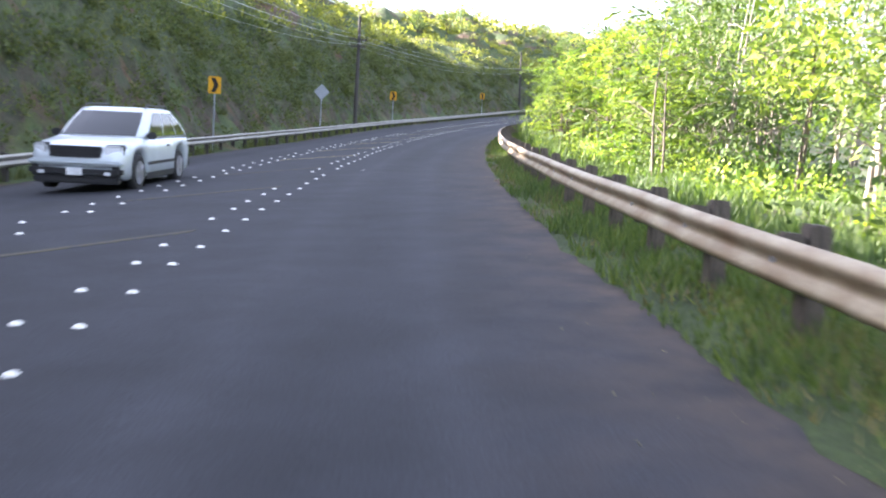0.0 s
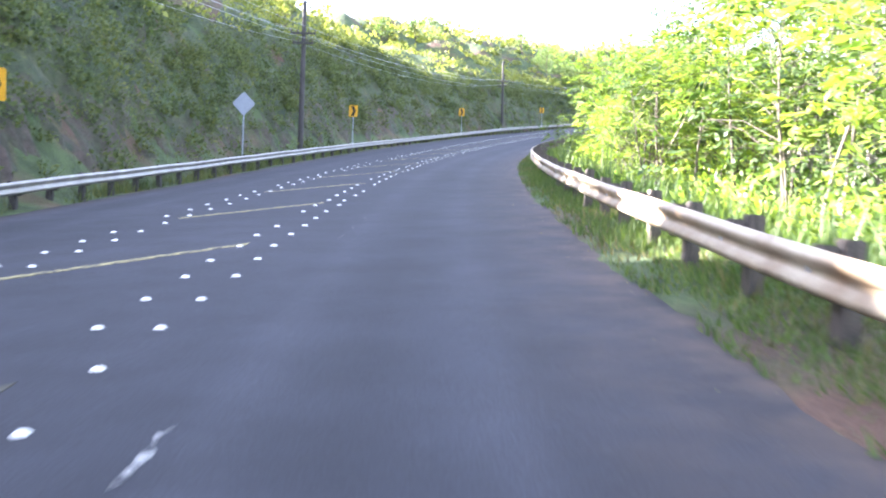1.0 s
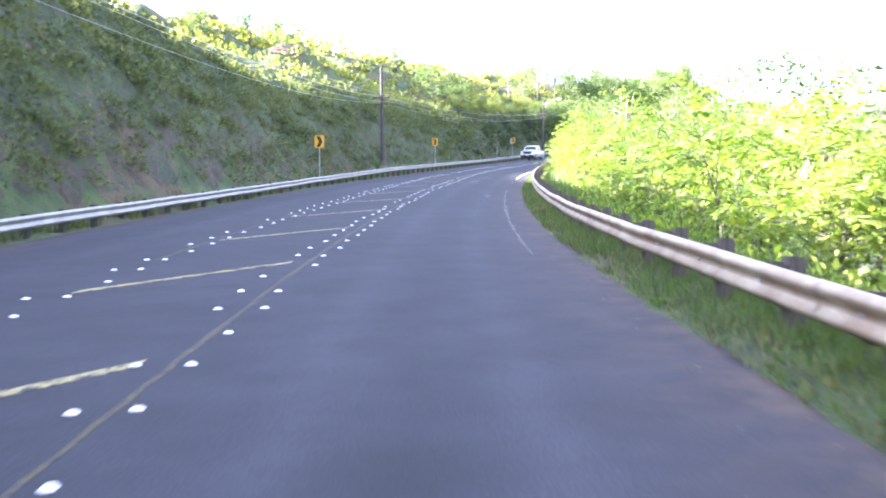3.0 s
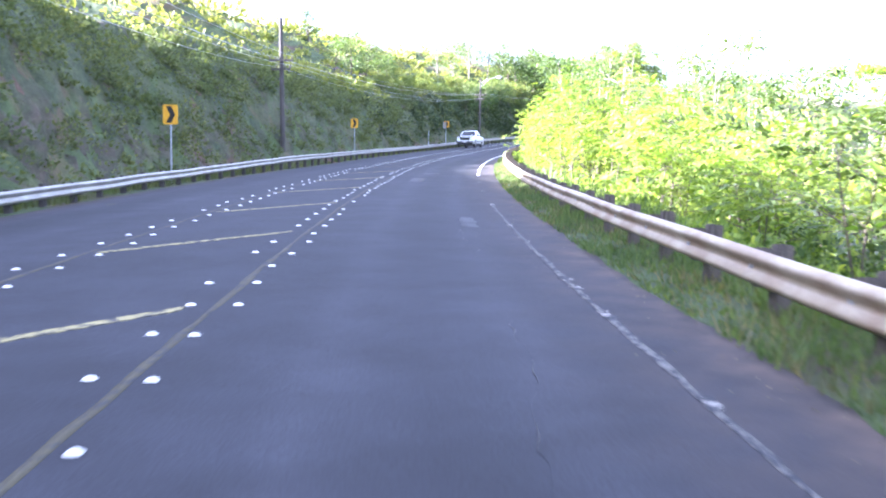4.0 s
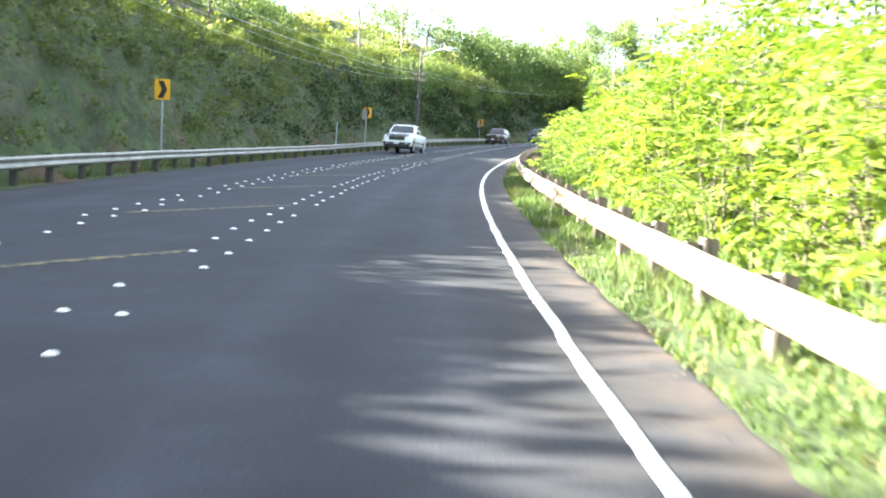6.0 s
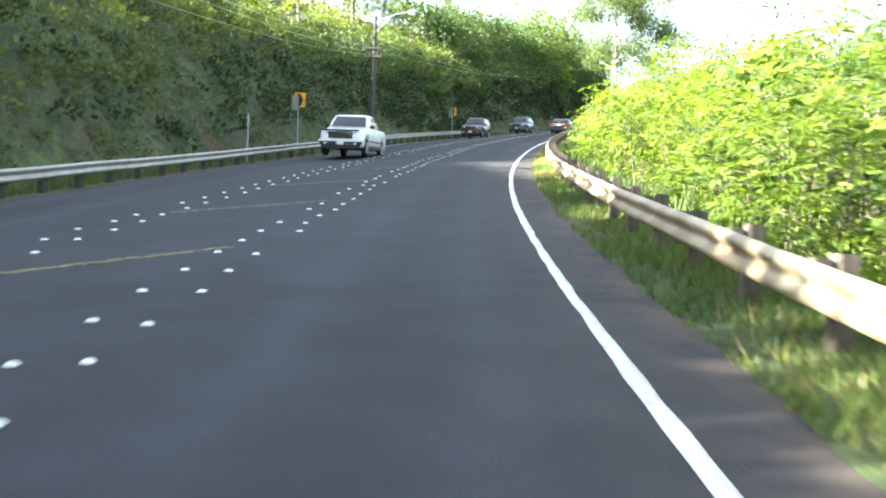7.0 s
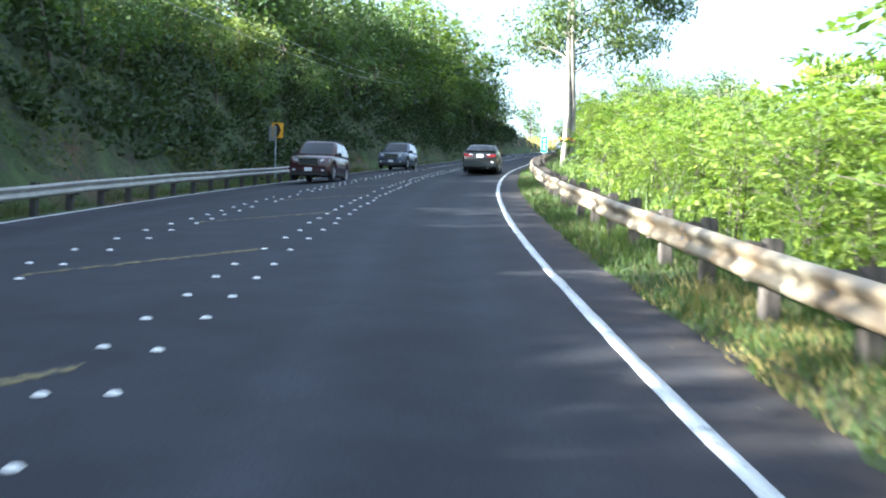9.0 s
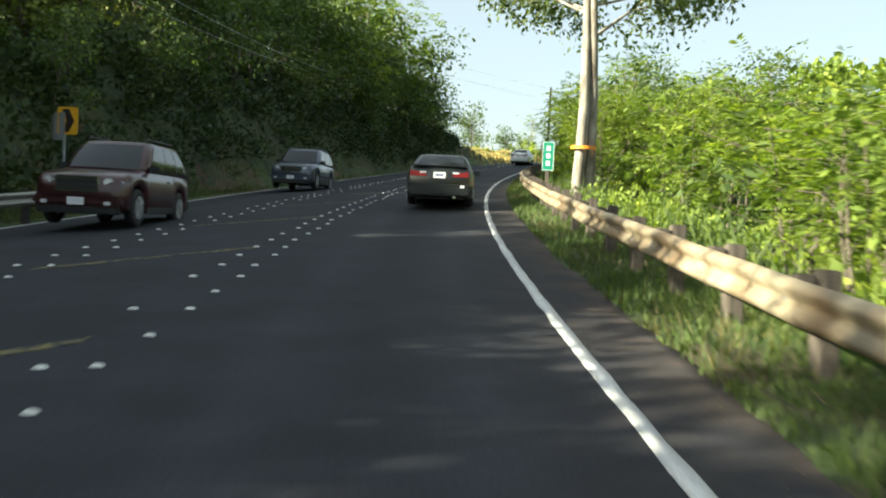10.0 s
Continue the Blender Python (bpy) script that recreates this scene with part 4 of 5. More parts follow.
    part("rear_bumper", box(-hw * 0.9, hw * 0.9, -f - 0.05, -f + 0.14, clear + 0.05, clear + 0.34, 0.045), lower or paint, c)
    for side in (-1, 1):
        a, b_ = sorted((side * hw * 0.36, side * hw * 0.86))
        tl = part("tail_light", box(a, b_, -f - 0.015, -f + 0.12, rz - 0.1, rz + 0.07, 0.025), M_TAIL, c, "dark red tail light")
        a, b_ = sorted((side * hw * 0.38, side * hw * 0.56))
        part("reversing_lamp", box(a, b_, -f - 0.022, -f - 0.012, rz + 0.012, rz + 0.045), M_HEAD, tl, "clear lamp strip")
    if rear_plate:
        part("plate_recess", box(-0.24, 0.24, -f - 0.012, -f + 0.05, rz - 0.14, rz + 0.05, 0.01), M_TRIM, c)
        pl = part("number_plate", box(-0.155, 0.155, -f - 0.022, -f - 0.015, rz - 0.11, rz + 0.04), M_PLATE, c, "white plate")
        part("print_bar", box(-0.11, 0.11, -f - 0.026, -f - 0.023, rz - 0.06, rz - 0.005), M_BAR, pl)
    if bed is not None:
        part("cargo_bed", box(-hw * 0.84, hw * 0.84, -f + 0.08, f - tail - 0.1, bed - 0.01, bed + 0.035, 0.01), M_TRIM, c, "black bed opening")
    else:
        part("exhaust_pipe", box(hw * 0.4, hw * 0.5, -f - 0.06, -f + 0.2, clear - 0.02, clear + 0.05, 0.02), M_CHROME, c)
    if roof_rack:
        for side in (-1, 1):
            v, q = tube([(side * top_w * 0.85, y2 - 0.1, H - 0.01), (side * top_w * 0.85, y2 - 0.2, H + 0.05), (side * top_w * 0.85, y3 + 0.2, H + 0.05), (side * top_w * 0.85, y3 + 0.1, H - 0.01)], 0.022, 6)
            mesh_part("roof_rail", v, q, M_TRIM, c, "", True)
    return c


P_BLACK = car_paint("black_paint", (0.008, 0.010, 0.010), 0.0, 0.35)
P_SILVER = car_paint("silver_paint", (0.55, 0.6, 0.63), 0.25, 0.35)
P_WHITE = car_paint("white_paint", (0.75, 0.77, 0.78))
P_MAROON = car_paint("maroon_paint", (0.045, 0.012, 0.014))
P_BLUE = car_paint("blue_grey_paint", (0.08, 0.095, 0.13), 0.4)

sedan = car("sedan", "black four-door sedan seen from behind, on the road", "car", (241.5, 2.17, 0), P_BLACK, 4.77, 1.80, 1.42, 0.95, 0.84, 1.01, 0.25, 1.3, 2.1, 3.3, 4.0, 0.31, 0.92, 3.6, clear=0.19)
part("boot_lip", box(-0.72, 0.72, -2.36, -2.2, 1.005, 1.035, 0.012), P_BLACK, sedan, "narrow spoiler lip")
part("sticker", box(0.56, 0.66, -2.45, -2.444, 0.46, 0.52), M_PLATE, sedan, "white sticker")
part("bumper_strip", box(-0.78, 0.78, -2.447, -2.43, 0.53, 0.55), M_TRIM, sedan)
# the bumper is black for the shade below its silver strip
crossover = car("crossover", "silver crossover with dark grille in the oncoming lane", "car", (26.9, -4.45, 180), P_SILVER, 5.05, 2.0, 1.74, 1.1, 1.04, 1.08, 0.3, 1.25, 2.2, 3.95, 4.95, 0.395, 0.95, 3.9, lower=M_TRIM, roof_rack=True, clear=0.25,
    face=(0.52, 0.7, 0.94, 0.58, 0.72, 0.97), bumper=M_TRIM)
part("bumper_strip", box(-0.95, 0.95, 2.36, 2.6, 0.56, 0.66, 0.04), P_SILVER, crossover, "silver strip over the bumper coloured black for shade")
# black bumper again: shade under the white cap, given as colour
pickup = car("pickup_truck", "white crew-cab pickup truck in the oncoming lane", "truck", (195.2, -4.3, 180), P_WHITE, 5.9, 2.03, 1.92, 1.3, 1.2, 1.25, 0.25, 1.5, 2.2, 3.5, 3.9, 0.41, 1.0, 4.6, lower=M_TRIM, bed=1.3, clear=0.38,
    face=(0.52, 0.76, 1.02, 0.58, 0.78, 1.03), chrome=True, bumper=M_TRIM)
part("bumper_strip", box(-0.98, 0.98, 2.8, 3.03, 0.62, 0.71, 0.035), P_WHITE, pickup, "white cap of the front bumper")
# black strip added for the shadow at the bonnet's front edge
part("hood_edge_shadow", box(-0.84, 0.84, 2.86, 3.0, 1.09, 1.15, 0.025), M_TRIM, pickup, "dark strip for the shadow along the bonnet's edge")
for side in (-1, 1):
    part("running_board", box(side * 1.0 - 0.07, side * 1.0 + 0.07, -1.15, 1.35, 0.34, 0.4, 0.02), M_CHROME, pickup, "bright running board")
car("suv", "dark maroon sport utility vehicle in the oncoming lane", "car", (235.0, -4.65, 180), P_MAROON, 4.6, 1.86, 1.8, 1.14, 1.08, 1.12, 0.25, 1.25, 1.95, 3.95, 4.5, 0.38, 0.88, 3.6, lower=M_TRIM, roof_rack=True, clear=0.28,
    face=(0.44, 0.66, 0.92, 0.52, 0.72, 0.92), chrome=True)
car("suv", "dark blue-grey sport utility vehicle in the oncoming lane", "car", (255.5, -4.85, 180), P_BLUE, 4.75, 1.9, 1.8, 1.14, 1.08, 1.12, 0.25, 1.3, 2.0, 4.0, 4.6, 0.38, 0.9, 3.65, lower=M_TRIM, roof_rack=True, clear=0.28,
    face=(0.44, 0.68, 0.9, 0.52, 0.72, 0.92), chrome=True)
car("sedan", "white sedan far ahead on the road", "car", (305.0, 1.0, 0), P_WHITE, 4.6, 1.76, 1.45, 0.97, 0.88, 1.02, 0.25, 1.35, 2.05, 3.2, 4.0, 0.31, 0.9, 3.5)

# ---- trees and shrubs ----
def sprays(bases, dirs, length, leaflets, size, rng, width=0.4):
    """Flat feathery leaves: leaflets set in two rows along a stalk, drooping at its end."""
    n = len(bases)
    d = dirs / (np.linalg.norm(dirs, axis=1)[:, None] + 1e-9)
    side = np.cross(d, rng.normal(0, 0.35, (n, 3)) + [0, 0, 1])
    side /= np.linalg.norm(side, axis=1)[:, None] + 1e-9
    L = length * rng.uniform(0.6, 1.3, n)
    u = (np.arange(leaflets) // 2 + 0.5) / (leaflets / 2)
    sgn = np.where(np.arange(leaflets) % 2 == 0, 1.0, -1.0)
    fan = (0.55 + 0.6 * np.sin(np.clip(u, 0, 1) * 2.6)) * size
    at = bases[:, None] + d[:, None] * (L[:, None] * u)[..., None]
    at[..., 2] -= 0.28 * L[:, None] * u ** 2
    out = side[:, None] * sgn[None, :, None] + d[:, None] * 0.45
    out[..., 2] -= 0.18
    out = out + rng.normal(0, 0.16, out.shape)
    out /= np.linalg.norm(out, axis=-1)[..., None]
    cross = np.cross(out, rng.normal(0, 0.3, out.shape) + [0, 0, 1])
    cross /= np.linalg.norm(cross, axis=-1)[..., None] + 1e-9
    ln = fan[None, :, None] * rng.uniform(0.75, 1.25, (n, leaflets, 1))
    v = np.stack([at, at + out * ln * 0.5 + cross * ln * width * 0.5, at + out * ln, at + out * ln * 0.5 - cross * ln * width * 0.5], 2)
    return v.reshape(-1, 3), np.arange(4 * n * leaflets).reshape(-1, 4)


def make_tree(name, seed, height, spread, trunk_r, leaves, leaf_size, leaf_mat, bark, stems=1, first=0.35, droop=-0.2, label="", category="tree", group="", leaf_w=0.45, clump=0.5, stray=None, feather=0):
    """A tapered trunk or several, limbs, and many small leaves in clumps round the limbs' ends, or feathery sprays of leaflets."""
    rng = np.random.RandomState(seed)
    tree = empty(name, Matrix(), label, category, group)
    wood, tips = [], []
    for k in range(stems):
        lean = rng.normal(0, stray or (0.08 if stems == 1 else 0.11), 2)
        zs = np.linspace(0, 1, 7)
        bx, by = rng.normal(0, 0.12 * (stems > 1), 2)
        path = np.stack([bx + lean[0] * height * zs ** 1.4 + 0.08 * np.sin(zs * 5 + k), by + lean[1] * height * zs ** 1.4 + 0.08 * np.cos(zs * 4 + k), zs * height * rng.uniform(0.8, 0.95) - 0.3], 1)
        wood.append(tube(path, trunk_r * (1 - 0.82 * zs) * (1 if stems == 1 else 0.75), 6))
        for b in range(int(10 / stems) + 4):
            f = rng.uniform(first, 1.0)
            base = np.array([np.interp(f, zs, path[:, i]) for i in range(3)])
            a = rng.uniform(0, 6.28)
            reach = spread * rng.uniform(0.55, 1.1) * (1.15 - 0.55 * f)
            d = np.array([math.cos(a), math.sin(a), rng.uniform(0.1, 0.75)])
            mid = base + d * reach * 0.5 + [0, 0, 0.1]
            end = base + d * reach + [0, 0, droop * reach * 0.4]
            wood.append(tube([base, mid, end], [trunk_r * 0.34 * (1.1 - f * 0.7), trunk_r * 0.2, 0.008], 3))
            tips += [(end, 1.0), (mid * 0.4 + end * 0.6, 0.9), (mid, 0.7)]
        tips.append((path[-1], 1.0))
    v, q = joined(wood)
    mesh_part("trunk", v, q, bark, tree, "", True)
    c = np.array([t[0] for t in tips])
    wgt = np.array([t[1] for t in tips])
    n = leaves // feather if feather else leaves
    pick = rng.choice(len(c), n, p=wgt / wgt.sum())
    off = np.clip(rng.normal(0, 1, (n, 3)), -1.7, 1.7) * [clump, clump, clump * 0.62] * spread * 0.42
    pts = c[pick] + off
    out = off / (np.linalg.norm(off, axis=1)[:, None] + 1e-6)
    if feather:
        v, q = sprays(pts, out * [1, 1, 0.35] + rng.normal(0, 0.35, (n, 3)) * [1, 1, 0.4] + [0, 0, 0.12], leaf_size * 3.4, feather, leaf_size * 1.25, rng, leaf_w)
    else:
        v, q = rhombs(pts, out * 0.8 + [0, 0, droop], np.full(n, leaf_size), leaf_w, rng)
    mesh_part("crown", v, q, leaf_mat, tree)
    return tree


def placed(tree, s, lat, turn, scale):
    x, y, _ = on_road(s, lat)
    z = float(ground_z(np.array([s]), np.array([lat]))[0])
    t = copy_thing(tree, pose(x, y, z - 0.05, 0, 0, turn))
    t.matrix_basis = pose(x, y, z - 0.05, 0, 0, turn) @ Matrix.Diagonal((scale, scale, scale, 1))
    return t


FEATHERY = "slender light-green tree with feathery leaves behind the guardrail"
KOA_H = (4.6, 5.2, 4.0, 5.8, 4.4, 3.2)
koa = [make_tree("slender_tree", 40 + k, h, sp, 0.048, 2500, 0.13, M_LEAF_SUN, M_TWIG, st, fr, -0.25, FEATHERY, "tree", "roadside trees", 0.36, 0.34, None, 12)
       for k, (h, sp, st, fr) in enumerate(zip(KOA_H, (1.7, 1.9, 1.6, 1.8, 1.9, 1.5), (3, 2, 3, 2, 4, 4), (0.25, 0.28, 0.2, 0.3, 0.22, 0.15)))]
TALL_H = (10.5, 9.0, 11.5)
tall = [make_tree("tall_tree", 60 + k, h, sp, 0.16, 2500, 0.22, M_LEAF_SUN, M_BARK, st, 0.25, -0.2, "tall light-green tree with a pale trunk in sunlight", "tree", "tall roadside trees", 0.42, 0.6, None, 12)
        for k, (h, sp, st) in enumerate(zip(TALL_H, (3.0, 2.8, 3.2), (1, 2, 2)))]
tall_dark = [make_tree("tall_tree", 70 + k, h, sp, 0.16, 2000, 0.25, M_LEAF_DARK, M_BARK, 2, 0.15, -0.2, "tall dark-green tree behind the roadside saplings", "tree", "tall roadside trees", 0.42, 0.55)
             for k, (h, sp) in enumerate(zip(TALL_H, (3.0, 2.6, 3.0)))]
dark = [make_tree("shade_tree", 80 + k, h, sp, 0.2, 1100, 0.42, M_LEAF_DARK, M_TWIG, st, 0.25, -0.3, "dense dark-green tree on the shaded slope", "tree", "trees on the slope", 0.55, 0.6)
        for k, (h, sp, st) in enumerate(((8.5, 3.4, 2), (10.0, 3.6, 1), (7.0, 3.2, 3)))]

rng = np.random.RandomState(11)


def skyline(s):
    """Slope of the sight line from the lane to the treetops on the right."""
    return np.interp(s, [-20, 60, 66, 71, 76, 81, 90, 98, 102, 108, 113, 118, 121, 124, 128, 133, 142, 150, 160, 168, 180, 188, 193, 200, 206, 218, 228, 238, 250, 262, 320],
                     [0.55, 0.58, 0.22, 0.16, 0.19, 0.3, 0.4, 0.25, 0.2, 0.2, 0.27, 0.42, 0.33, 0.3, 0.46, 0.6, 0.65, 0.52, 0.33, 0.27, 0.32, 0.36, 0.25, 0.33, 0.32, 0.2, 0.25, 0.36, 0.5, 0.7, 0.7])


koa_mid = [make_tree("slender_tree", 240 + k, h, sp, 0.05, 1400, 0.18, M_LEAF_SUN, M_TWIG, st, fr, -0.25, FEATHERY, "tree", "roadside trees", 0.4, 0.37, None, 12)
           for k, (h, sp, st, fr) in enumerate(zip(KOA_H, (1.8, 1.9, 1.7, 1.8, 1.9, 1.6), (2, 2, 2, 1, 2, 3), (0.25, 0.25, 0.2, 0.25, 0.2, 0.15)))]
koa_far = [make_tree("slender_tree", 140 + k, h, sp, 0.07, 780, 0.25, M_LEAF_SUN, M_TWIG, st, fr, -0.25, FEATHERY, "tree", "roadside trees", 0.4, 0.55)
           for k, (h, sp, st, fr) in enumerate(zip(KOA_H, (1.8, 2.0, 1.7, 1.9, 2.0, 1.6), (2, 2, 2, 1, 2, 2), (0.4, 0.35, 0.3, 0.4, 0.3, 0.2)))]


koa_green = [make_tree("slender_tree", 340 + k, h, sp, 0.05, 1300, 0.17, M_LEAF_DARK, M_TWIG, st, fr, -0.25, "slender darker green tree behind the guardrail", "tree", "roadside trees", 0.4, 0.45, None, 10)
             for k, (h, sp, st, fr) in enumerate(zip(KOA_H, (1.8, 1.9, 1.7, 1.8, 1.9, 1.6), (2, 2, 2, 1, 2, 3), (0.3, 0.3, 0.25, 0.3, 0.28, 0.2)))]


def top_of(s, lat):
    slope = max(float(skyline(s - 2.1 * max(lat - 8, 0))), 0.5 if lat > 10 and 172 < s < 212 else 0)
    return min(1.5 + slope * (lat - 2), 8.2 if 75 < s < 240 else (13 if s < 140 else 9))


for row, (lat0, lat1, step) in enumerate(((6.9, 8.4, 1.6), (8.6, 11.2, 1.9), (11.5, 15.5, 2.5), (16, 22.0, 3.6))):
    s = -14.0
    while s < 312:
        s += step * rng.uniform(0.6, 1.4)
        lat = rng.uniform(lat0, lat1)
        if (row == 0 and (s < 51 or 74 < s < 128 or 228 < s < 248)) or (row == 1 and s < 31):
            continue
        k = rng.randint(6)
        g = float(hill_height(np.array([s]), np.array([lat]))[0])
        want = (top_of(s, lat) - g) * rng.uniform(0.6, 1.15 if row < 2 else 1.02)
        if want > 6.5:
            j = rng.randint(3)
            placed((tall_dark if row > 1 or rng.uniform() < 0.4 else tall)[j], s, lat, rng.uniform(0, 360), min(want, 13) / TALL_H[j])
            if row < 2:
                placed(koa_mid[k], s + 0.8, lat - 0.8, rng.uniform(0, 360), 1.0)
        else:
            k = int(np.argsort(np.abs(np.array(KOA_H) - want))[rng.randint(3)])
            kind = (koa, koa_mid, koa_far, koa_far)[row]
            if rng.uniform() < (0.5 if s < 85 else 0.14):
                kind = koa_green
            placed(kind[k], s, lat, rng.uniform(0, 360), max(want, 1.2) / KOA_H[k])
# trees over the shaded slope
# the rows from 190 to 214 behind the crest are added to shade the road
for s0, s1, step, lat0, lat1, k0, k1 in ((214, 262, 3.0, -12.4, -10.8, 0.36, 0.52), (258, 318, 2.3, -12.2, -10.4, 0.6, 0.85), (190, 206, 3.0, -21, -15.5, 0.4, 0.55), (200, 214, 5.5, -27, -21, 0.5, 0.65), (252, 314, 2.5, -15.5, -12, 0.7, 1.05),
                                         (306, 324, 2.4, -16, -12, 0.35, 0.55), (280, 313, 3.2, -14.5, -11.5, 1.0, 1.35), (252, 314, 3.6, -24, -16, 0.65, 0.95), (60, 118, 11.0, -34, -25, 0.35, 0.6), (152, 180, 7.0, -34, -26, 0.4, 0.5)):
    for s in np.arange(s0, s1, step):
        pool = dark + tall if k1 > 1.2 else dark
        placed(pool[rng.randint(len(pool))], s + rng.uniform(-1, 1), rng.uniform(lat0, lat1), rng.uniform(0, 360), rng.uniform(k0, k1))
# tall airy trees on the hilltop beyond the bend
for s in (238, 244, 248, 253, 259, 265):
    placed(tall_dark[rng.randint(3)], s + rng.uniform(-1, 1), rng.uniform(-24, -18), rng.uniform(0, 360), rng.uniform(0.9, 1.15))
# close-set trees along the crest of the slope
CREST_H = (4.6, 4.2, 5.0)
crest = [make_tree("crest_tree", 180 + k, h, 2.1, 0.12, 1050, 0.34, M_LEAF_MID, M_TWIG, 3, 0.12, -0.2, "bushy yellow-green tree on the crest of the slope", "tree", "trees on the slope", 0.55, 0.6)
         for k, h in enumerate(CREST_H)]
for s0, s1, step in ((176, 252, 1.5),):
    for s in np.arange(s0, s1, step):
        lat = rng.uniform(-15.5, -13.5)
        k = rng.randint(3)
        placed(crest[k], s + rng.uniform(-0.4, 0.4), lat, rng.uniform(0, 360), float(np.interp(s, [176, 200, 225, 252], [0.25, 0.4, 0.6, 0.8])) * rng.uniform(0.8, 1.2))
# trees on the far dry bank
for s in (356, 361, 367, 371, 377, 386, 395, 404):
    placed((tall + dark)[rng.randint(6)], s + rng.uniform(-1, 1), rng.uniform(-28, -16), rng.uniform(0, 360), rng.uniform(0.5, 0.9))


def big_tree():
    """A tall pale tree whose two stems stand close together, with a wide thin crown."""
    rng = np.random.RandomState(77)
    s, lat = 244.1, 6.4
    x, y, _ = on_road(s, lat)
    tree = empty("big_tree", pose(x, y, float(ground_z(np.array([s]), np.array([lat]))[0]), 0, 0, heading(s)), "tall pale-barked tree with two stems and a wide thin crown", "tree")
    wood, tips = [], []
    for x0, dx, top, r in ((-0.2, 0.09, 13.5, 0.19), (0.17, -0.06, 14.5, 0.165)):
        zs = np.linspace(0, 1, 9)
        path = np.stack([x0 + dx * zs * 2 + 0.1 * np.sin(zs * 7 + x0), 0.2 * np.sin(zs * 4 + x0 * 3), zs * top - 0.4], 1)
        wood.append(tube(path, r * (1.15 - 0.95 * zs ** 0.9), 10))
        for k in range(13):
            f = rng.uniform(0.38, 0.98)
            base = np.array([np.interp(f, zs, path[:, i]) for i in range(3)])
            ang = rng.uniform(0, 6.28)
            reach = rng.uniform(2.6, 6.6) * (1.25 - 0.6 * f)
            d = np.array([math.cos(ang), math.sin(ang), rng.uniform(0.15, 0.7)])
            mid = base + d * reach * 0.5 + [0, 0, 0.3]
            end = base + d * reach
            wood.append(tube([base, mid, end], [r * 0.42 * (1.2 - f), r * 0.22, 0.015], 6))
            for j in range(3):
                e2 = mid + (end - mid) * rng.uniform(0.3, 1) + rng.normal(0, 0.7, 3)
                wood.append(tube([mid, e2], [0.03, 0.008], 4))
                tips += [e2, end]
        tips.append(path[-1])
    mesh_part("trunk", *joined(wood), M_BARK, tree, "pale peeling bark", True)
    tips = np.array(tips)
    n = 26000
    c = tips[rng.randint(len(tips), size=n)] + np.clip(rng.normal(0, 0.62, (n, 3)), -1.1, 1.1) * [1, 1, 0.7]
    mesh_part("crown", *rhombs(c, rng.normal(0, 0.4, (n, 3)) + [0, 0, -0.5], np.full(n, 0.21), 0.5, rng), M_LEAF_DARK, tree)
    mesh_part("ribbon", *tube([(-0.02, 0, 1.78), (-0.02, 0, 1.88)], [0.4, 0.4], 14), M_ORANGE, tree, "orange ribbon tied round the stem")
    return tree


big_tree()
for t in koa + koa_mid + koa_far + koa_green + tall + tall_dark + dark + crest:
    for o in t.children:
        bpy.data.objects.remove(o)
    bpy.data.objects.remove(t)


def scatter_shrubs(name, count, s_rng, lat_rng, r_rng, leaves_each, size, mat, seed, label, squash=0.75, dens=None):
    """Low domes of leaves over the ground, one mesh."""
    rng = np.random.RandomState(seed)
    s, lat = rng.uniform(*s_rng, count), rng.uniform(*lat_rng, count)
    r = rng.uniform(*r_rng, count) ** 1.0
    if dens is not None:
        keep = dens(s, lat, rng)
        s, lat, r = s[keep], lat[keep], r[keep]
    base = on_road_many(s, lat, 0)
    base[:, 2] = ground_z(s, lat)
    n = len(s)
    d = rng.normal(0, 1, (n, leaves_each, 3))
    d[..., 2] = np.abs(d[..., 2]) * 0.9 - 0.15
    d /= np.linalg.norm(d, axis=-1)[..., None]
    lump = 1 + 0.28 * np.sin(d[..., 0] * 5 + s[:, None]) * np.cos(d[..., 1] * 6 + lat[:, None])
    rad = r[:, None] * lump * rng.uniform(0.55, 1.05, (n, leaves_each))
    pts = base[:, None] + d * rad[..., None] * [1, 1, squash] + [0, 0, 0.1]
    v, q = rhombs(pts.reshape(-1, 3), d.reshape(-1, 3) + [0, 0, 0.1], np.full(n * leaves_each, size), 0.6, rng)
    return tagged(mesh_part(name, v, q, mat), label, "shrubs", kind="stuff")


def slope_cover(s, lat, rng):
    bare = waves(s, lat * 2.0, 14, 31)
    return ((bare > -0.75) | (lat < -11)) & (rng.uniform(0, 1, len(s)) < np.interp(s, [195, 235], [1.0, 0.25]))


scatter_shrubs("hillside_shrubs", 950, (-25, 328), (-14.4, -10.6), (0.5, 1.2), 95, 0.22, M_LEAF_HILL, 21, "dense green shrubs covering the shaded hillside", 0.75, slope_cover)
# thinned from 130 to 160 m to let sun through to the verge
scatter_shrubs("crest_bushes", 1250, (-30, 310), (-27, -13.4), (0.6, 1.7), 62, 0.33, M_LEAF_YELLOW, 27, "bushes along the crest of the slope, sunlight put into their yellow-green leaves", 0.75, lambda s, l, r: (waves(s, l, 17, 35) > -0.9) & ((s < 130) | (s > 160) | (r.uniform(0, 1, len(s)) < 0.35)))
scatter_shrubs("hilltop_shrubs", 620, (-50, 306), (-64, -25), (1.1, 2.8), 70, 0.65, M_LEAF_YELLOW, 22, "bushes along the hilltop, sunlight put into their yellow-green leaves", 0.8)
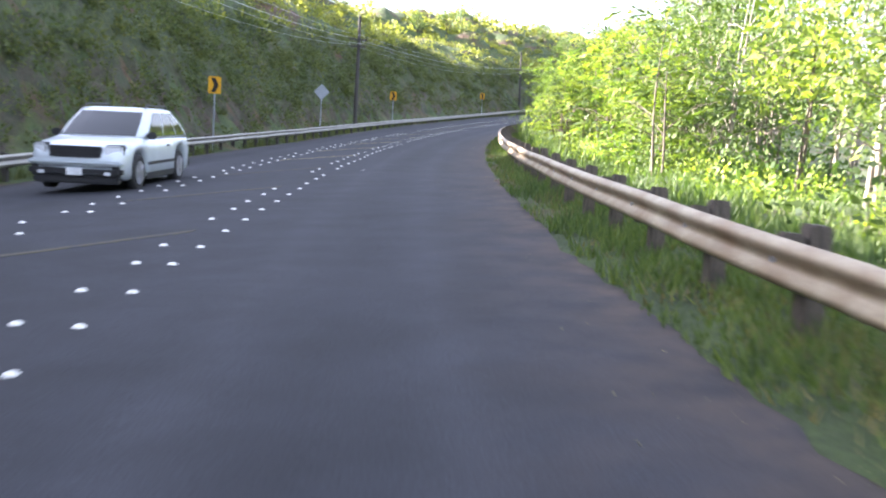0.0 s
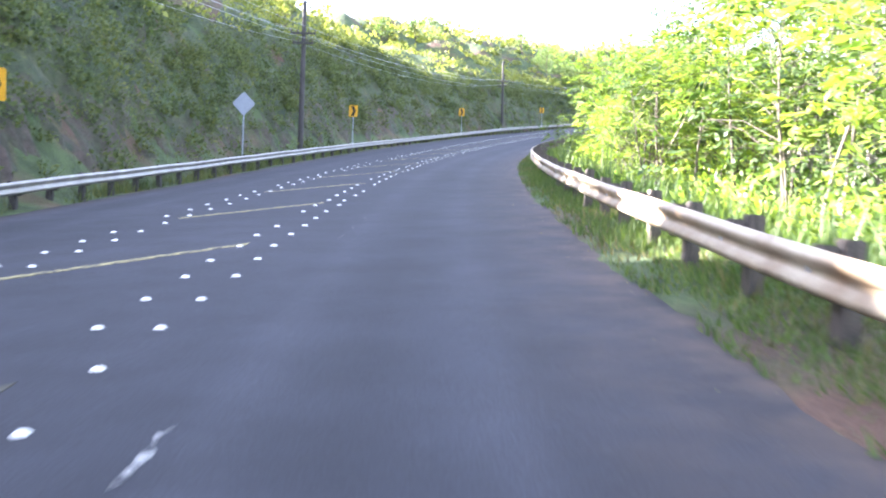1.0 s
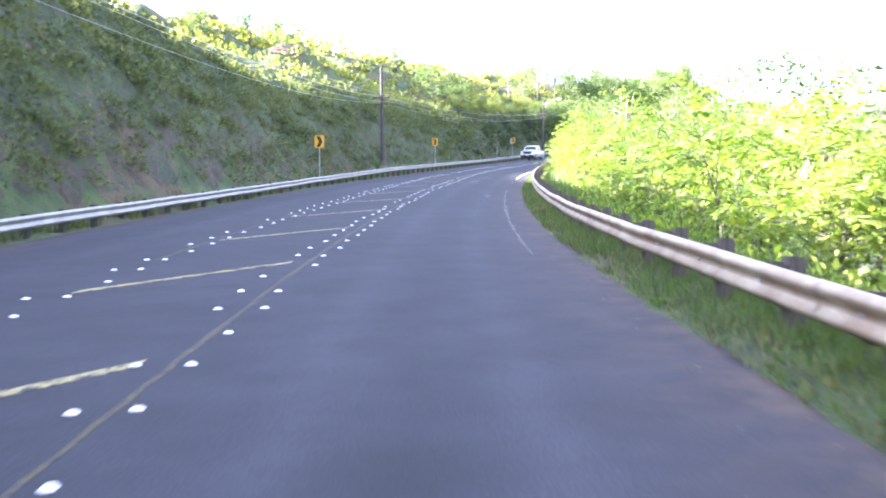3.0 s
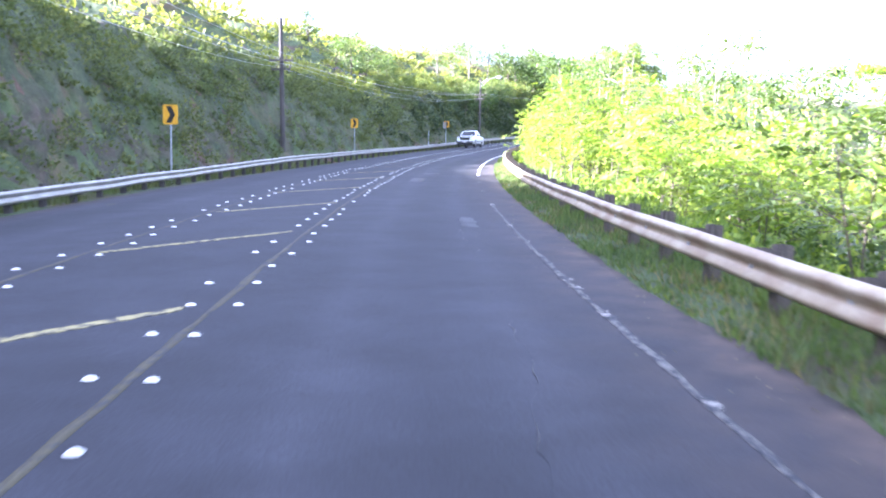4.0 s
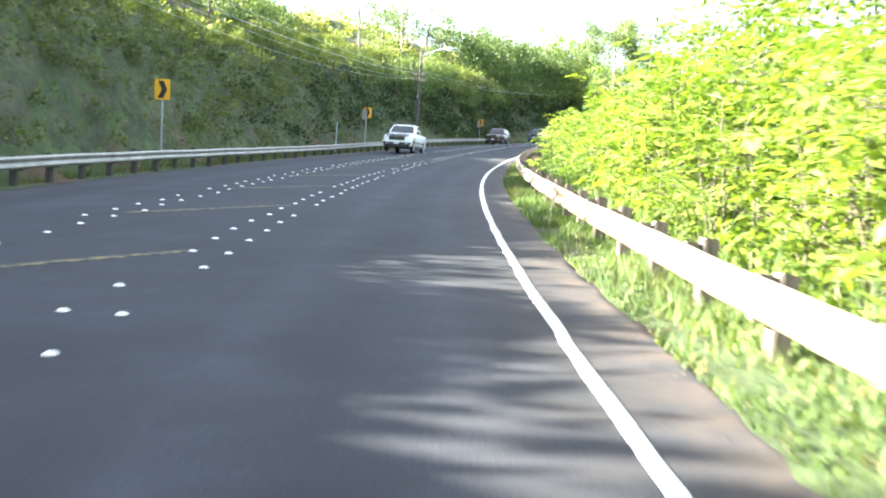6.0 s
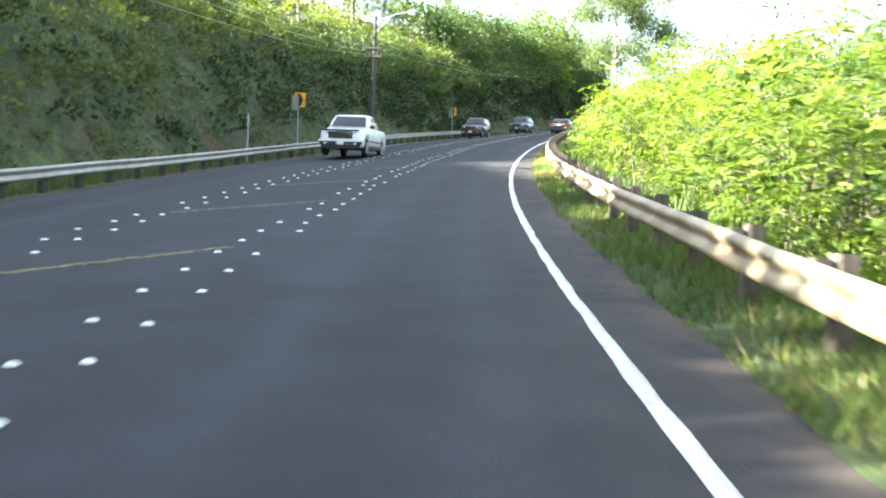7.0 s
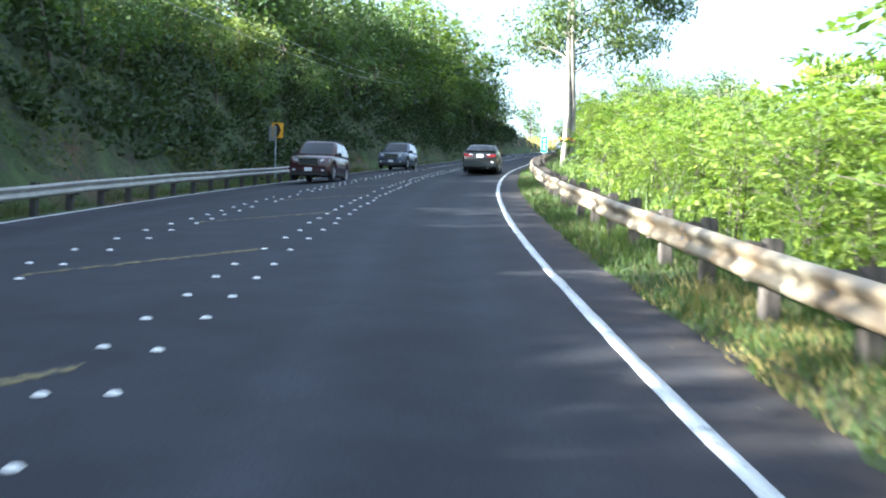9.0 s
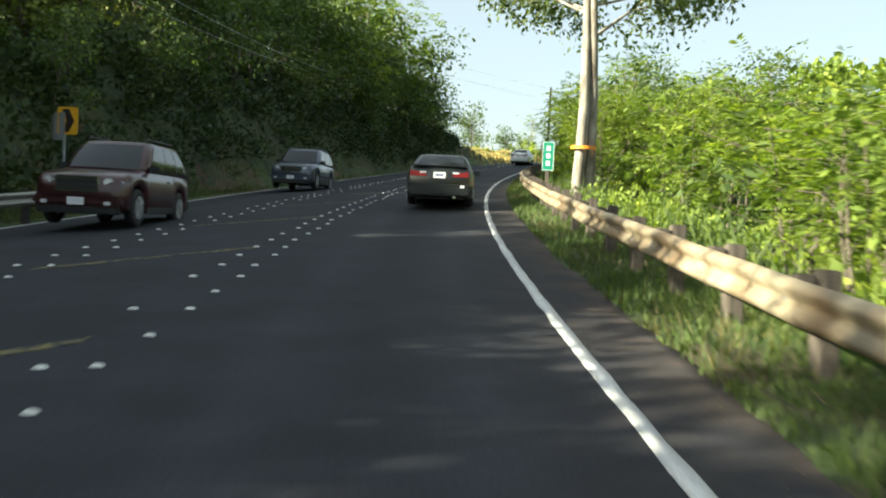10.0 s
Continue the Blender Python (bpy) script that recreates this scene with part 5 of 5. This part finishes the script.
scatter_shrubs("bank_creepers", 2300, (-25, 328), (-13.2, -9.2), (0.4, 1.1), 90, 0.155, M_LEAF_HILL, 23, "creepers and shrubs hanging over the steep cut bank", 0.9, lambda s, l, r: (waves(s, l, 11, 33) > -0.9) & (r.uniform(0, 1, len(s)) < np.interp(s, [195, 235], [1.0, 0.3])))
# takes over from the hillside leaf past 190 m to paint the slope shaded
scatter_shrubs("slope_thicket", 1000, (178, 324), (-12.6, -9.7), (0.7, 1.6), 80, 0.27, M_LEAF_SHADE, 28, "thicket with leaves darkened for the shade on the slope", 0.85, lambda s, l, r: r.uniform(0, 1, len(s)) < np.interp(s, [190, 232], [0.1, 1.0]))
scatter_shrubs("roadside_undergrowth", 820, (-20, 312), (6.2, 13), (0.5, 1.15), 130, 0.15, M_LEAF_SUN, 24, "tangled green undergrowth behind the guardrail", 0.8, lambda s, l, r: ((s > 39) | (l > 9.5)) & ((l > 7.8) | (s < 153) | (s > 198)))
# dark leaves here also stand in for shaded gaps between the lit crowns
scatter_shrubs("roadside_thicket", 560, (-4, 262), (8.4, 15), (0.7, 1.9), 140, 0.19, M_LEAF_DARK, 29, "dense bushes among the roadside trees, dark-leaved to give shaded gaps", 0.95, lambda s, l, r: ((l > 9.6) | (s > 30)) & ((l > 9.4) | (s < 62)) & ((l > 11.5) | (s < 62) | (s > 104)) & (waves(s, l, 13, 51) > -0.25))
scatter_shrubs("far_bank_bushes", 180, (360, 500), (-28, -13), (1.1, 2.8), 80, 0.55, M_LEAF_SUN, 26, "distant sunlit bushes above a dry bank", 0.9)
scatter_shrubs("far_woods", 280, (314, 500), (9, 60), (1.2, 3.2), 80, 0.8, M_LEAF_SUN, 25, "distant sunlit woods beside the road", 0.9)


def grass(name, count, s_rng, lat_rng, h_rng, mat, seed, label, width=0.018, dens=None):
    """Single blades of grass, one mesh."""
    rng = np.random.RandomState(seed)
    s, lat = rng.uniform(*s_rng, count), rng.uniform(*lat_rng, count)
    keep = waves(s * 1.0, lat * 2.5, 2.2, seed) + rng.normal(0, 0.5, count) + np.where((lat > 0) & (lat < 6.9), np.interp(lat, [4.15, 4.4, 4.9, 5.6], [-1.1, -0.45, 0.15, 0.6]), 0) > -0.8
    s, lat = s[keep], lat[keep]
    n = len(s)
    p = on_road_many(s, lat, 0)
    p[:, 2] = ground_z(s, lat) + np.where((lat > 4) & (lat < 6.9), np.where(lat < 4.4, 0.04, 0.085), -0.02)
    h = rng.uniform(*h_rng, n) * np.maximum(0.7 + 0.5 * waves(s, lat * 2, 5, seed + 1), 0.45)
    a = rng.uniform(0, 6.28, n)
    side = np.stack([np.cos(a), np.sin(a), 0 * a], 1) * width * rng.uniform(0.6, 1.5, n)[:, None]
    bend_ = rng.normal(0, 0.35, (n, 2)) * h[:, None]
    tip = p + np.concatenate([bend_, h[:, None]], 1)
    v = np.stack([p - side, p + side, tip], 1)
    tri = np.arange(3 * n).reshape(n, 3)
    return tagged(mesh_part(name, v.reshape(-1, 3), tri, mat), label, "grass", kind="stuff")


grass("verge_grass", 300000, (-8, 270), (4.16, 6.8), (0.05, 0.25), M_GRASS, 41, "uneven green grass along the road edge under the guardrail", 0.0115)
grass("dry_verge_grass", 45000, (-8, 270), (4.2, 5.6), (0.04, 0.2), M_STRAW, 47, "dry stalks among the grass along the road edge", 0.0105)
grass("sunburnt_verge_grass", 9000, (176, 204), (4.15, 5.3), (0.04, 0.2), M_LEAF_DRY, 48, "sunburnt yellow grass along the sandy road edge", 0.0115)
grass("meadow_grass", 46000, (-15, 100), (6.2, 13), (0.15, 0.5), M_GRASS, 42, "open grass between the guardrail and the trees", 0.03)
grass("slope_grass", 28000, (-20, 290), (-10.4, -8.2), (0.1, 0.45), M_GRASS, 43, "sparse grass at the foot of the slope", 0.025)
grass("rail_foot_weeds", 30000, (-20, 260), (-9.0, -8.0), (0.2, 0.55), M_LEAF_HILL, 46, "dull weeds along the foot of the slope under the guardrail", 0.022)
grass("dry_bank_grass", 28000, (326, 430), (-20, -7.6), (0.2, 0.5), M_LEAF_DRY, 44, "dry yellow grass on the far bank", 0.13)
grass("tall_grass", 12000, (34, 300), (5.6, 8.2), (0.5, 1.1), M_GRASS, 45, "tall sunlit grass behind the guardrail", 0.022)


def leaf_litter(count, seed):
    """Small dry leaves and bits lying along the pavement's edge."""
    rng = np.random.RandomState(seed)
    s, lat = rng.uniform(0, 270, count), 4.35 - np.abs(rng.normal(0, 0.45, count))
    p = on_road_many(s, lat, 0.012)
    a = rng.uniform(0, 6.28, count)
    v, q = rhombs(p, np.stack([np.cos(a), np.sin(a), 0 * a], 1) * 4, np.full(count, 0.03), 0.6, rng)
    v[:, 2] = np.repeat(p[:, 2], 4) + rng.uniform(-0.004, 0.008, len(v))
    return tagged(mesh_part("leaf_litter", v, q, M_STRAW), "small dry leaves scattered along the shoulder", "leaves", kind="stuff")


leaf_litter(1500, 61)


# ---- raised markers on the road ----
def dot_bm(r=0.051, h=0.018):
    bm = bmesh.new()
    bmesh.ops.create_cone(bm, cap_ends=True, segments=10, radius1=r, radius2=r * 0.62, depth=h, matrix=Matrix.Translation((0, 0, h / 2)))
    return bm


dot = bpy.data.meshes.new("pavement_marker")
bm = dot_bm()
bm.to_mesh(dot)
bm.free()
dot.materials.append(M_DOT)
# a pair every 1.2 to 1.4 m, set by hand
DOT_N = [-26, 0, 12, 16, 24, 32, 38, 42, 61, 67, 74, 76, 84, 102, 107, 110, 115, 120, 122, 126, 131, 134, 139, 142, 147, 149, 151, 153, 155, 158, 165, 285]
DOT_S = [-24.2, 10.9, 27.09, 32.23, 42.81, 54.19, 63.2, 68.73, 95.07, 103.3, 112.7, 115.13, 125.0, 147.88, 154.19, 157.66, 164.12, 170.0, 172.8, 178.53, 185.09, 188.75, 195.28, 199.45, 205.58, 208.82, 211.69, 214.01, 216.47, 219.95, 228.1, 374.5]
rng = np.random.RandomState(9)
rest = []
made = 0
for lat in (0.0, -0.456, -2.665, -3.121):
    for k in range(-14, 285):
        s = float(np.interp(k, DOT_N, DOT_S)) + rng.normal(0, 0.04)
        l = lat + rng.normal(0, 0.03)
        if rng.uniform() < (0.05 if lat == 0 else 0.12):
            continue
        x, y, z = on_road(s, l, 0.006)
        if lat > -1 and 4 < s < 232 and made < 300:
            ob = new("pavement_marker", dot)
            ob.parent = ROAD
            ob.matrix_basis = pose(x, y, z, 0, 0, rng.uniform(0, 360))
            made += 1
        else:
            rest.append((x, y, z))
a = np.arange(10) / 10 * 2 * np.pi
low = np.stack([0.051 * np.cos(a), 0.051 * np.sin(a), 0 * a], 1)
top = np.stack([0.032 * np.cos(a), 0.032 * np.sin(a), 0 * a + 0.018], 1)
one = np.concatenate([low, top, [[0, 0, 0.019]]])
tri = np.array([t for k in range(10) for t in ((k, (k + 1) % 10, 10 + (k + 1) % 10), (k, 10 + (k + 1) % 10, 10 + k), (10 + k, 10 + (k + 1) % 10, 20))])
v = (np.array(rest)[:, None] + one[None]).reshape(-1, 3)
q = (np.arange(len(rest))[:, None, None] * 21 + tri[None]).reshape(-1, 3)
tagged(mesh_part("pavement_markers", v, q, M_DOT, ROAD), "rows of raised white pavement markers", kind="stuff")
